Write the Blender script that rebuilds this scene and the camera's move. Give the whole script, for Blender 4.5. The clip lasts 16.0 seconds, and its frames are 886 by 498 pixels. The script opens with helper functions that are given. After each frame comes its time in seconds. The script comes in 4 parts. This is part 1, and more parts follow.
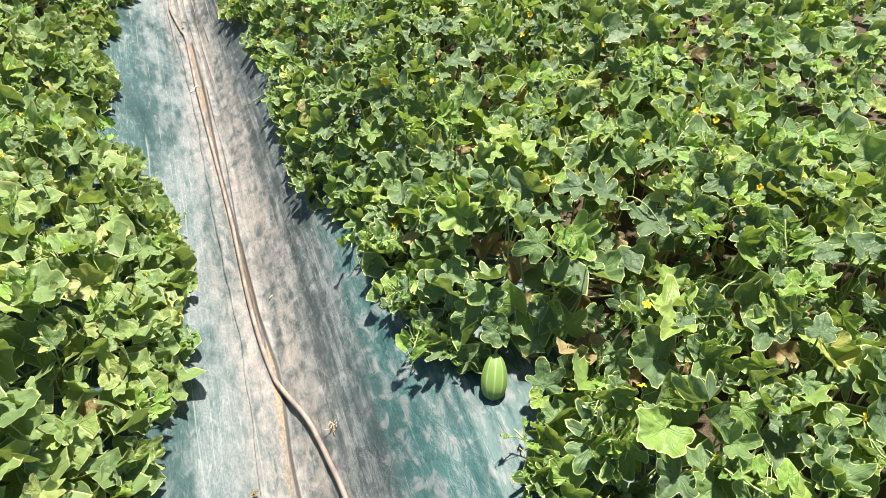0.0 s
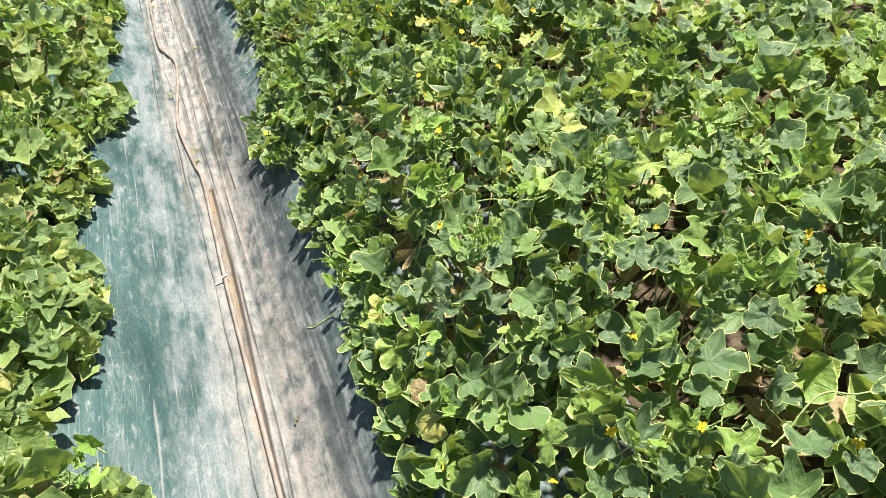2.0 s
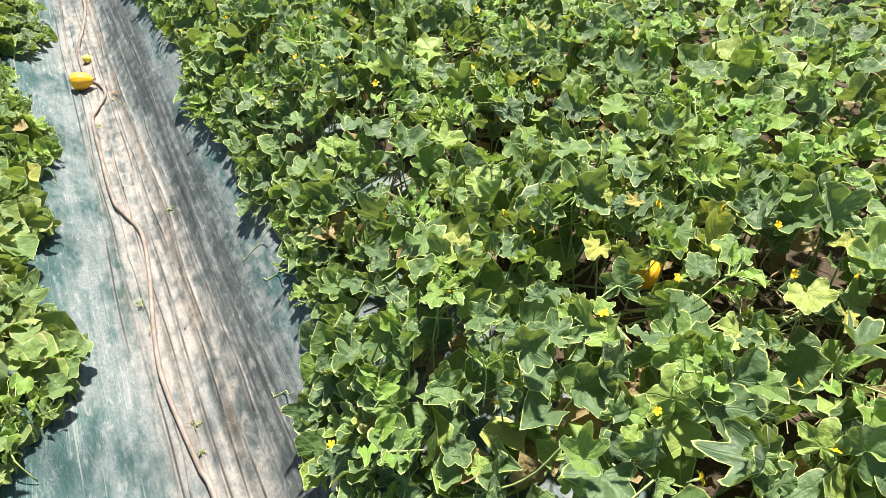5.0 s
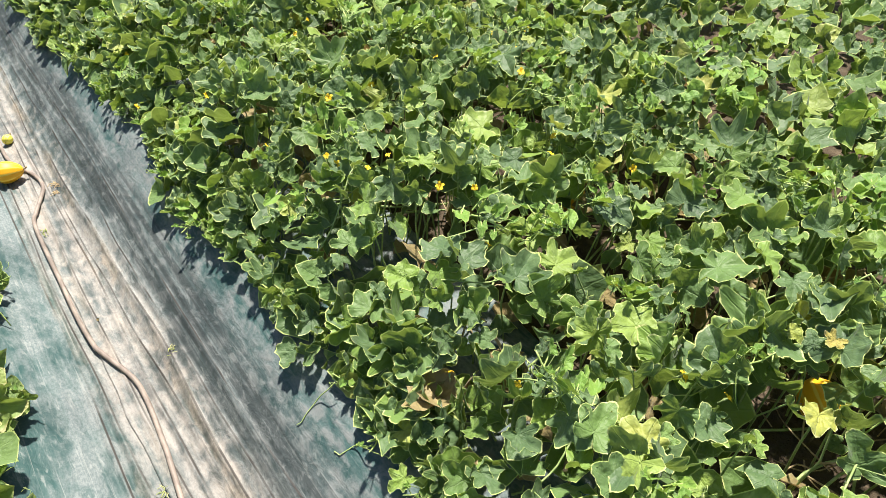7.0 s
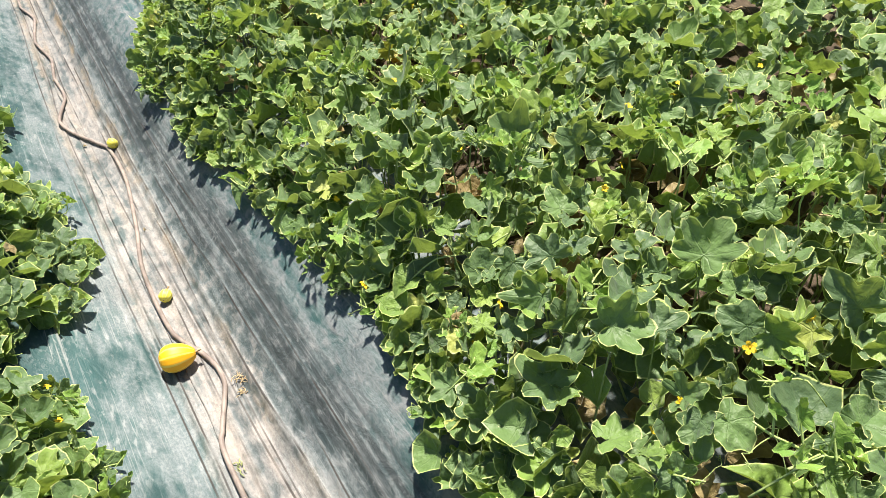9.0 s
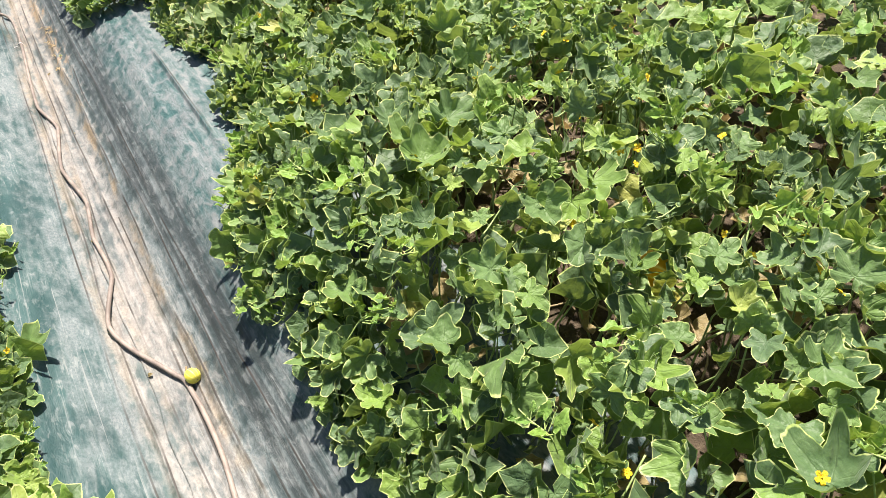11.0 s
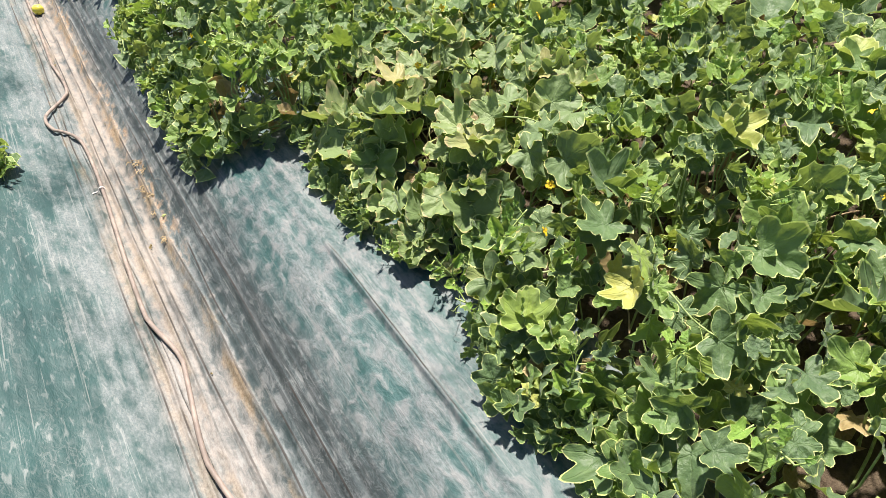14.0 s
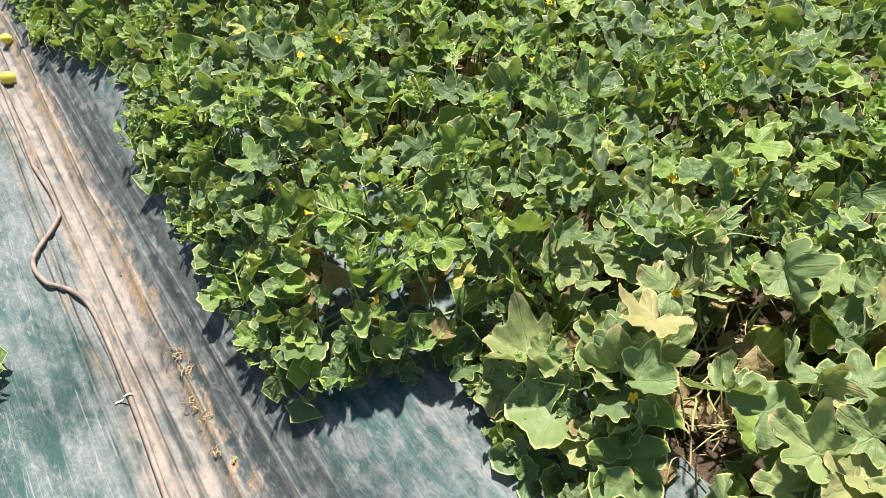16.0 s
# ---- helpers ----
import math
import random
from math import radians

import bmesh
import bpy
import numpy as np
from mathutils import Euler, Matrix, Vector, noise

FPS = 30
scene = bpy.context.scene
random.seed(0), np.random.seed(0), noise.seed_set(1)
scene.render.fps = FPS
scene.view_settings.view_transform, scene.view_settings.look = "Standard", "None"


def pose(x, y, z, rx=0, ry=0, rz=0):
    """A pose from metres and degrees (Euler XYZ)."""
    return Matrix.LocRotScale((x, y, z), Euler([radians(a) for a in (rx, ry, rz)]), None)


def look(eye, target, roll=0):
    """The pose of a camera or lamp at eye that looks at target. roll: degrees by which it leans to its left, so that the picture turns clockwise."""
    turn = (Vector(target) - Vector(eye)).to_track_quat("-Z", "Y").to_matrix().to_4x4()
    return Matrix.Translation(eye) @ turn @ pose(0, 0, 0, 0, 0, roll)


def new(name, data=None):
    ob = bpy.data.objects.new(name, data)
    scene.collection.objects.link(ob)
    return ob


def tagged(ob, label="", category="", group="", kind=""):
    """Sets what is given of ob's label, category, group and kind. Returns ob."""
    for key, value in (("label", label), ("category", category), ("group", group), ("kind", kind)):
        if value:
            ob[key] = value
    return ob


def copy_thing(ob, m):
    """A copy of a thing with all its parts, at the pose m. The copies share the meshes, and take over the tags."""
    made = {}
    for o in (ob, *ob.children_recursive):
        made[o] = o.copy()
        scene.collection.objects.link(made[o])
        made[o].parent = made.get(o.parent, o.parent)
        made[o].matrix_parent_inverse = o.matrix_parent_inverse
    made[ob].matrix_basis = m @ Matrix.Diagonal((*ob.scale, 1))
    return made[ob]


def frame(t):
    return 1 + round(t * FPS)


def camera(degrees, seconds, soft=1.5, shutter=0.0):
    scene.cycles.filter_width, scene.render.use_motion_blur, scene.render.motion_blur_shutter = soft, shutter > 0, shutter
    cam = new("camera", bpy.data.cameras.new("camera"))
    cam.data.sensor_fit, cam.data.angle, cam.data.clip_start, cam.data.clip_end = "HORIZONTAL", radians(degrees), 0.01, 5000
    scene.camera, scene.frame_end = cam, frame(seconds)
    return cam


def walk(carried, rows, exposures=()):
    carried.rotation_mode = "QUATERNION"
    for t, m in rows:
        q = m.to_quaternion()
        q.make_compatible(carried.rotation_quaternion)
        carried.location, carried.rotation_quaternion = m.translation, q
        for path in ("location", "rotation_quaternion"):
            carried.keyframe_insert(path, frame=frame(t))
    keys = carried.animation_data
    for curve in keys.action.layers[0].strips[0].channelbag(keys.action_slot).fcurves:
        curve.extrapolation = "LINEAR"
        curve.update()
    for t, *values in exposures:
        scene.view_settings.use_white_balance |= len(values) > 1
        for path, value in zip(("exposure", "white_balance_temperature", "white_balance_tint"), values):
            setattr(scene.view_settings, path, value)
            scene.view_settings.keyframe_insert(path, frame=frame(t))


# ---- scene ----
cam = camera(68.0, 16.0, soft=0.85)
PATH = [
    (0, (0.182, 1.258, 1.618), (0.737, 2.654, 0.298), 3.0),
    (0.5, (0.268, 1.668, 1.586), (0.81, 3.072, 0.268), 1.1),
    (1, (0.249, 2.009, 1.579), (0.795, 3.407, 0.258), 1.3),
    (1.5, (0.149, 2.361, 1.601), (0.696, 3.766, 0.286), 1.1),
    (2, (0.2, 2.686, 1.572), (0.745, 4.086, 0.252), 1.0),
    (2.5, (0.225, 2.98, 1.587), (0.774, 4.374, 0.262), 1.0),
    (3, (0.104, 3.289, 1.577), (0.652, 4.685, 0.254), 1.1),
    (3.5, (0.049, 3.555, 1.564), (0.597, 4.948, 0.238), 1.0),
    (4, (0.145, 3.874, 1.551), (0.7, 5.282, 0.243), 1.1),
    (4.2, (0.154, 3.97, 1.547), (0.712, 5.374, 0.237), 1.3),
    (6.3, (0.226, 4.334, 1.506), (1.159, 5.531, 0.203), 2.7),
    (6.5, (0.183, 4.454, 1.526), (1.108, 5.647, 0.213), 2.7),
    (7, (0.044, 4.794, 1.552), (0.949, 5.989, 0.228), 2.5),
    (7.5, (0.086, 5.146, 1.569), (0.86, 6.422, 0.238), -1.6),
    (8, (0.185, 5.402, 1.56), (0.939, 6.688, 0.226), -2.5),
    (8.5, (0.11, 5.695, 1.546), (0.884, 6.976, 0.219), -1.9),
    (9, (-0.037, 6.014, 1.513), (0.739, 7.283, 0.175), -1.3),
    (9.5, (0.008, 6.409, 1.564), (0.78, 7.698, 0.244), -1.7),
    (9.7, (0.022, 6.57, 1.578), (0.795, 7.854, 0.254), -1.7),
    (11.8, (0.021, 7.748, 1.497), (0.818, 8.991, 0.148), -0.7),
    (12, (-0.012, 7.831, 1.516), (0.789, 9.073, 0.168), -0.8),
    (12.5, (-0.177, 8.132, 1.555), (0.619, 9.388, 0.217), -1.2),
    (13, (-0.168, 8.421, 1.484), (0.592, 9.696, 0.143), -1.9),
    (13.5, (-0.062, 8.749, 1.543), (0.666, 10.037, 0.198), -3.4),
    (14, (-0.021, 8.969, 1.5), (0.727, 10.229, 0.139), -2.8),
    (14.5, (-0.106, 9.251, 1.522), (0.735, 10.44, 0.152), 0.4),
    (15, (-0.077, 9.466, 1.5), (0.772, 10.651, 0.13), 0.4),
    (15.5, (-0.011, 9.804, 1.52), (0.852, 10.996, 0.165), 0.9),
    (16, (-0.019, 10.083, 1.483), (0.849, 11.263, 0.122), 1.3),
]
walk(cam, [(t, look(eye, target, roll)) for t, eye, target, roll in PATH], exposures=[(0.0, 1.35, 6680, 12), (3.8, 1.36, 6680, 12), (7.0, 1.20, 6660, 11), (9.5, 1.30, 6680, 14), (12.5, 1.32, 6680, 15), (14.5, 1.17, 6700, 16), (16.0, 1.14, 6700, 16)])

# ---- light ----
SUN_AZ, SUN_EL = 32.0, 69.0      # degrees to the right of +y, and above the horizon
world = bpy.data.worlds.new("sky")
scene.world = world
world.use_nodes = True
wn = world.node_tree
sky = wn.nodes.new("ShaderNodeTexSky")
sky.sky_type = "NISHITA"
sky.sun_disc = False
sky.sun_elevation, sky.sun_rotation = radians(SUN_EL), radians(SUN_AZ)
wn.links.new(sky.outputs["Color"], wn.nodes["Background"].inputs["Color"])
wn.nodes["Background"].inputs["Strength"].default_value = 0.061
sun_data = bpy.data.lights.new("sun", "SUN")
sun_data.energy, sun_data.angle, sun_data.color = 5.0, radians(3.0), (1.0, 0.95, 0.86)
sun = new("sun", sun_data)
az, el = radians(SUN_AZ), radians(SUN_EL)
SUN_DIR = Vector((math.sin(az) * math.cos(el), math.cos(az) * math.cos(el), math.sin(el)))
sun.matrix_world = look(SUN_DIR * 20, (0, 0, 0))


# ---- materials ----
class Net:
    """Short hand for a node material."""

    def __init__(self, name, rough=0.6, spec=0.4):
        self.mat = bpy.data.materials.new(name)
        self.mat.use_nodes = True
        self.t = self.mat.node_tree
        self.bsdf = self.t.nodes["Principled BSDF"]
        self.out = self.t.nodes["Material Output"]
        self.put(self.bsdf, "Roughness", rough)
        self.put(self.bsdf, "Specular IOR Level", spec)

    def put(self, node, key, value):
        if isinstance(value, bpy.types.NodeSocket):
            self.t.links.new(value, node.inputs[key])
        elif isinstance(value, tuple) and len(value) == 3 and node.inputs[key].type == "RGBA":
            node.inputs[key].default_value = (*value, 1)
        else:
            node.inputs[key].default_value = value

    def node(self, kind, out=0, **values):
        n = self.t.nodes.new("ShaderNode" + kind)
        for key, value in values.items():
            self.put(n, int(key[1:]) if key[0] == "i" and key[1:].isdigit() else key, value)
        return n.outputs[out]

    def math(self, op, a, b=0.0, c=0.0, clamp=False):
        n = self.t.nodes.new("ShaderNodeMath")
        n.operation, n.use_clamp = op, clamp
        for k, v in enumerate((a, b, c)):
            self.put(n, k, v)
        return n.outputs[0]

    def mix(self, fac, a, b, blend="MIX"):
        n = self.t.nodes.new("ShaderNodeMix")
        n.data_type, n.blend_type = "RGBA", blend
        self.put(n, 0, fac), self.put(n, 6, a), self.put(n, 7, b)
        return n.outputs[2]

    def step(self, value, lo, hi, to_lo=0.0, to_hi=1.0):
        n = self.t.nodes.new("ShaderNodeMapRange")
        n.interpolation_type = "SMOOTHSTEP"
        for k, v in enumerate((value, lo, hi, to_lo, to_hi)):
            self.put(n, k, v)
        return n.outputs[0]

    def noise(self, vec, scale, detail=4.0, rough=0.6, dist=0.0):
        n = self.t.nodes.new("ShaderNodeTexNoise")
        self.put(n, "Vector", vec), self.put(n, "Scale", scale), self.put(n, "Detail", detail)
        self.put(n, "Roughness", rough), self.put(n, "Distortion", dist)
        return n.outputs[0]

    def stretched(self, vec, sx, sy, sz):
        n = self.t.nodes.new("ShaderNodeMapping")
        self.put(n, "Vector", vec)
        n.inputs["Scale"].default_value = (sx, sy, sz)
        return n.outputs[0]

    def coords(self, which="Object"):
        return self.t.nodes.new("ShaderNodeTexCoord").outputs[which]

    def bump(self, height, distance, strength=1.0):
        n = self.t.nodes.new("ShaderNodeBump")
        self.put(n, "Height", height), self.put(n, "Distance", distance), self.put(n, "Strength", strength)
        self.put(self.bsdf, "Normal", n.outputs[0])
        return n.outputs[0]

    def colour(self, value):
        self.put(self.bsdf, "Base Color", value)
        return self


LOBES = (0.0, 62.0, -62.0, 124.0, -124.0)


def leaf_material(name, single, young=False, dry=False, pale=False, old=False, lime=False):
    """Hairy melon leaf: pale veins and margin, the margin's sunlit hairs painted in, dull green blade, light passing
    through.
    """
    m = Net(name, 0.50, 0.34)
    if single:
        rnd = m.t.nodes.new("ShaderNodeObjectInfo").outputs["Random"]
    else:
        rnd = m.t.nodes.new("ShaderNodeNewGeometry").outputs["Random Per Island"]
    uv = m.t.nodes.new("ShaderNodeUVMap").outputs[0]
    sep = m.t.nodes.new("ShaderNodeSeparateXYZ")
    m.put(sep, 0, uv)
    u, v = m.math("SUBTRACT", sep.outputs[0], 0.5), m.math("SUBTRACT", sep.outputs[1], 0.5)
    vein = None
    sway = m.math("MULTIPLY", m.math("SUBTRACT", m.noise(uv, 4.0, 2.0), 0.5), 0.10)
    for a in LOBES:
        c, s = math.cos(radians(a)), math.sin(radians(a))
        along = m.math("ADD", m.math("MULTIPLY", u, s), m.math("MULTIPLY", v, c))
        across = m.math("ABSOLUTE", m.math("ADD", sway, m.math("SUBTRACT", m.math("MULTIPLY", u, c), m.math("MULTIPLY", v, s))))
        line = m.math("MULTIPLY", m.step(across, 0.0, 0.018, 1.0, 0.0), m.step(along, 0.0, 0.02))
        vein = line if vein is None else m.math("MAXIMUM", vein, line)
    coarse, fine = m.noise(uv, 5.0, 3.0), m.noise(uv, 60.0, 3.0)
    if dry:
        base = m.mix(rnd, (0.32, 0.215, 0.095), (0.17, 0.110, 0.048))
        base = m.mix(coarse, base, (0.40, 0.30, 0.14))
    elif young:
        base = m.mix(m.math("MULTIPLY", rnd, coarse), (0.12, 0.27, 0.04), (0.36, 0.52, 0.06))
    else:
        ramp = m.t.nodes.new("ShaderNodeValToRGB")
        els = ramp.color_ramp.elements
        tones = ((0.0, (0.053, 0.107, 0.050)), (0.35, (0.074, 0.145, 0.053)), (0.65, (0.112, 0.206, 0.053)), (0.88, (0.190, 0.315, 0.042)), (0.97, (0.28, 0.38, 0.07)), (1.0, (0.46, 0.43, 0.10)))
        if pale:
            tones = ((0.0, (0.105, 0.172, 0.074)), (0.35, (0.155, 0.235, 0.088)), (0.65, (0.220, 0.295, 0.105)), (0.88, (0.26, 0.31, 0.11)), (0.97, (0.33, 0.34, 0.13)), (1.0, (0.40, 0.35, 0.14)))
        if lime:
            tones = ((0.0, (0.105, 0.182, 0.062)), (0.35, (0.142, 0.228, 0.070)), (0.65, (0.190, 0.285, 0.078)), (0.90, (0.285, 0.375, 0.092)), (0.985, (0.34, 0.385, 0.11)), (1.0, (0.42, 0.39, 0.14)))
        if old:
            tones = ((0.0, (0.22, 0.32, 0.06)), (0.4, (0.36, 0.40, 0.07)), (0.8, (0.50, 0.43, 0.06)), (1.0, (0.45, 0.32, 0.10)))
        els[0].color, els[1].color = (*tones[0][1], 1), (*tones[-1][1], 1)
        for p, col in tones[1:-1]:
            els.new(p).color = (*col, 1)
        m.put(ramp, 0, rnd)
        base = ramp.outputs[0]
        base = m.mix(m.step(coarse, 0.42, 0.68, 0.0, 0.25), base, (0.20, 0.29, 0.12))
    base = m.mix(m.math("MULTIPLY", m.math("MULTIPLY_ADD", fine, 0.5, m.math("MULTIPLY", coarse, 0.5)), 0.36), base, (0.17, 0.24, 0.105))
    base = m.mix(m.math("MULTIPLY", vein, 0.10), base, (0.24, 0.34, 0.14))
    # pale edge colour, with the sun caught in its hairs painted on
    rim = m.t.nodes.new("ShaderNodeAttribute")
    rim.attribute_name = "rim"
    base = m.mix(m.step(m.math("MULTIPLY_ADD", m.math("SUBTRACT", m.noise(uv, 9.0, 3.0), 0.5), 1.7, rim.outputs["Fac"]), 0.0, 0.6, 0.0, 0.5 if young else 0.55 if lime else 0.95), base, m.mix(m.step(m.noise(uv, 4.0, 2.0), 0.42, 0.6), (0.58, 0.72, 0.22), (0.58, 0.48, 0.24) if pale else (0.64, 0.66, 0.28)) if not dry else (0.5, 0.4, 0.2))
    if pale or old or lime:
        scorch = m.math("MULTIPLY", m.step(m.math("ADD", m.noise(uv, 2.2, 3.0), m.math("MULTIPLY", m.math("MAXIMUM", rim.outputs["Fac"], -2.5), 0.06)), 0.50, 0.60), m.step(rnd, 0.3, 0.6, 0.0, 0.45 if old or lime else 0.6))
        base = m.mix(scorch, base, (0.50, 0.38, 0.22))
    m.colour(base)
    relief = m.math("ADD", m.math("MULTIPLY", m.noise(uv, 5.0, 1.0, 0.5), 1.0), m.math("ADD", m.math("MULTIPLY", vein, -0.08), m.math("MULTIPLY", m.noise(uv, 24.0, 2.0, 0.5), 0.16)))
    normal = m.bump(relief, 0.006 if young else 0.012, 0.8)
    m.put(m.bsdf, "Sheen Weight", 0.12)
    tr = m.t.nodes.new("ShaderNodeBsdfTranslucent")
    m.put(tr, "Color", m.mix(0.5, base, (0.42, 0.54, 0.05) if not dry else (0.4, 0.25, 0.08)))
    m.put(tr, "Normal", normal)
    mx = m.t.nodes.new("ShaderNodeMixShader")
    m.put(mx, 0, 0.29)
    m.t.links.new(m.bsdf.outputs[0], mx.inputs[1])
    m.t.links.new(tr.outputs[0], mx.inputs[2])
    m.t.links.new(mx.outputs[0], m.out.inputs[0])
    return m.mat


# across, height, wobble rate, phase, ochre silt, from and to along the furrow, width
FOLDS = ((-0.085, 0.006, 0.5, 0.2, 0.0, 5.6, 17, 1.0), (-0.045, 0.009, 0.8, 1.3, 0.35, 4.9, 17, 1.0), (0.018, 0.007, 0.6, 2.2, 0.4, 4.8, 17, 1.0), (0.062, 0.010, 0.5, 3.1, 0.0, 2.6, 17, 1.2),
         (0.094, 0.006, 1.0, 4.4, 0.25, 4.4, 9.6, 1.0), (0.130, 0.009, 0.7, 5.2, 0.75, 4.9, 17, 1.2), (0.168, 0.006, 0.9, 6.6, 0.0, 5.2, 17, 1.0), (0.222, 0.006, 0.6, 7.7, 0.0, 5, 17, 1.0),
         (0.476, 0.012, 0.0, 8.8, 0.0, 9.50, 10.32, 1.2), (0.0, 0.007, 0.0, 9.9, 0.8, -0.4, 5.0, 2.2))
# where the two sheets part over the soil at the near end
PARTING = ((0.0, 0.204), (2.19, 0.174), (2.31, 0.177), (2.46, 0.187), (2.6, 0.175), (2.82, 0.155), (3.18, 0.142), (3.67, 0.118), (4.31, 0.113), (5.2, 0.085))


def film_material():
    """Teal mulch film under pale dust, with tan soil washed into the furrow."""
    m = Net("mulch_film", 0.5, 0.3)
    uv = m.t.nodes.new("ShaderNodeUVMap").outputs[0]
    sep = m.t.nodes.new("ShaderNodeSeparateXYZ")
    m.put(sep, 0, uv)
    u, v = sep.outputs[0], sep.outputs[1]
    streak = m.noise(m.stretched(uv, 38, 2.2, 1), 1.0, 4.0, 0.55, 0.5)
    broad = m.noise(m.stretched(uv, 6.5, 1.7, 1), 1.0, 5.0, 0.6, 0.8)
    blotch = m.noise(m.stretched(uv, 15, 6, 1), 1.0, 8.0, 0.66, 0.5)
    mottle = m.noise(m.stretched(uv, 34, 16, 1), 1.0, 4.0, 0.6, 0.4)
    speck = m.noise(m.stretched(uv, 150, 90, 1), 1.0, 3.0, 0.7)
    fine = m.noise(m.stretched(uv, 120, 7, 1), 1.0, 4.0, 0.7)
    film = m.mix(m.step(broad, 0.35, 0.65), (0.012, 0.048, 0.047), (0.028, 0.082, 0.079))
    bank = m.mix(m.step(u, 0.24, 0.36), (0.056, 0.080, 0.083), (0.034, 0.108, 0.104))
    # bank foot coloured darker in streaks, part of it the slope's shade
    bank = m.mix(m.math("MULTIPLY", m.step(streak, 0.40, 0.56, 0.45, 0.0), m.math("MULTIPLY", m.step(u, 0.14, 0.19), m.step(u, 0.22, 0.32, 1.0, 0.15))), bank, (0.026, 0.030, 0.032))
    film = m.mix(m.step(u, -0.06, 0.06, 0.0, 1.0), film, bank)
    dust_and_shade = m.math("ADD", m.math("MULTIPLY", streak, 0.45), m.math("ADD", m.math("MULTIPLY", broad, 0.75), m.math("ADD", m.math("MULTIPLY", blotch, 0.55), m.math("MULTIPLY", mottle, 0.55))))
    # thinner dust by place; the near bank's shading is painted in here too
    dust_and_shade = m.math("ADD", dust_and_shade, m.math("ADD", m.step(u, -0.34, -0.10, -0.25, 0.04), m.math("ADD", m.step(u, 0.10, 0.22, 0.0, -0.05), m.math("MULTIPLY", m.step(u, 0.26, 0.38), m.math("ADD", m.step(v, 7.5, 9.0, 0.10, 0.04), m.step(v, 2.9, 4.2, -0.24, 0.0))))))
    dust = m.step(dust_and_shade, 0.95, 1.34, 0.05, 0.95)
    pale = m.mix(m.step(speck, 0.35, 0.65), (0.122, 0.150, 0.154), (0.196, 0.226, 0.228))
    cool = m.mix(m.step(speck, 0.35, 0.65), (0.120, 0.150, 0.153), (0.200, 0.232, 0.235))
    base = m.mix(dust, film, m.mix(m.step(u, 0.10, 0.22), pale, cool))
    scuff = m.step(m.noise(m.stretched(uv, 70, 1.3, 1), 1.0, 3.0, 0.6, 1.2), 0.62, 0.70, 0.0, 0.6)
    base = m.mix(scuff, base, (0.26, 0.275, 0.265))
    lines = m.noise(m.stretched(uv, 95, 2.4, 1), 1.0, 4.0, 0.6, 0.3)
    onbank = m.math("MULTIPLY", m.step(u, 0.14, 0.19), m.math("MULTIPLY", m.step(u, 0.22, 0.32, 1.0, 0.35), m.step(v, 4.0, 8.0, 0.45, 1.0)))
    base = m.mix(m.math("MULTIPLY", onbank, m.math("MULTIPLY", m.step(lines, 0.40, 0.54, 0.6, 0.0), m.step(broad, 0.4, 0.6, 1.0, 0.3))), base, (0.030, 0.040, 0.042))
    base = m.mix(m.math("MULTIPLY", m.step(u, 0.08, 0.16), m.step(mottle, 0.50, 0.66, 0.0, 0.75)), base, (0.215, 0.23, 0.23))
    base = m.mix(m.math("MULTIPLY", m.step(u, -0.03, 0.12), m.step(mottle, 0.34, 0.48, 0.6, 0.0)), base, m.mix(m.step(u, 0.22, 0.34), (0.034, 0.056, 0.058), (0.020, 0.074, 0.070)))
    base = m.mix(m.math("MULTIPLY", onbank, m.step(lines, 0.56, 0.66, 0.0, 0.6)), base, (0.175, 0.205, 0.21))
    wob = m.math("MULTIPLY", m.math("SUBTRACT", m.noise(m.stretched(uv, 5, 1.2, 1), 1.0, 4.0), 0.5), 0.16)
    off = m.math("ABSOLUTE", m.math("SUBTRACT", m.math("ADD", u, wob), m.math("ADD", m.step(v, 4.5, 8.5, 0.075, 0.015), m.step(v, 10.8, 11.8, 0.0, 0.055))))
    tan = m.step(off, 0.05, m.step(v, 4.5, 8.5, 0.19, 0.13), 1.0, 0.0)
    patch = m.step(m.math("ADD", m.math("MULTIPLY", mottle, 0.5), m.math("ADD", m.math("MULTIPLY", streak, 0.3), m.math("MULTIPLY", broad, 0.5))), 0.50, 0.76)
    silt = m.mix(m.step(m.math("ADD", m.math("MULTIPLY", mottle, 0.7), m.math("ADD", m.math("MULTIPLY", streak, 0.3), m.math("MULTIPLY", speck, 0.4))), 0.56, 0.86), (0.204, 0.182, 0.163), (0.325, 0.300, 0.272))
    silt = m.mix(m.step(v, 10.2, 11.2, 0.0, 0.6), silt, (0.37, 0.305, 0.245))
    base = m.mix(m.math("MULTIPLY", tan, m.math("MULTIPLY_ADD", patch, 0.74, 0.12)), base, silt)
    base = m.mix(m.step(m.math("ADD", m.math("MULTIPLY", blotch, 0.7), m.math("MULTIPLY", streak, 0.5)), 0.66, 0.80, 0.0, 0.3), base, m.mix(tan, (0.10, 0.13, 0.13), (0.16, 0.128, 0.10)))
    rust = m.math("MULTIPLY", m.step(mottle, 0.45, 0.62), m.math("MULTIPLY", m.step(m.noise(m.stretched(uv, 7, 2.5, 1), 1.0, 3.0), 0.42, 0.56), m.math("MULTIPLY", m.step(u, 0.085, 0.12), m.step(u, 0.15, 0.19, 1.0, 0.0))))
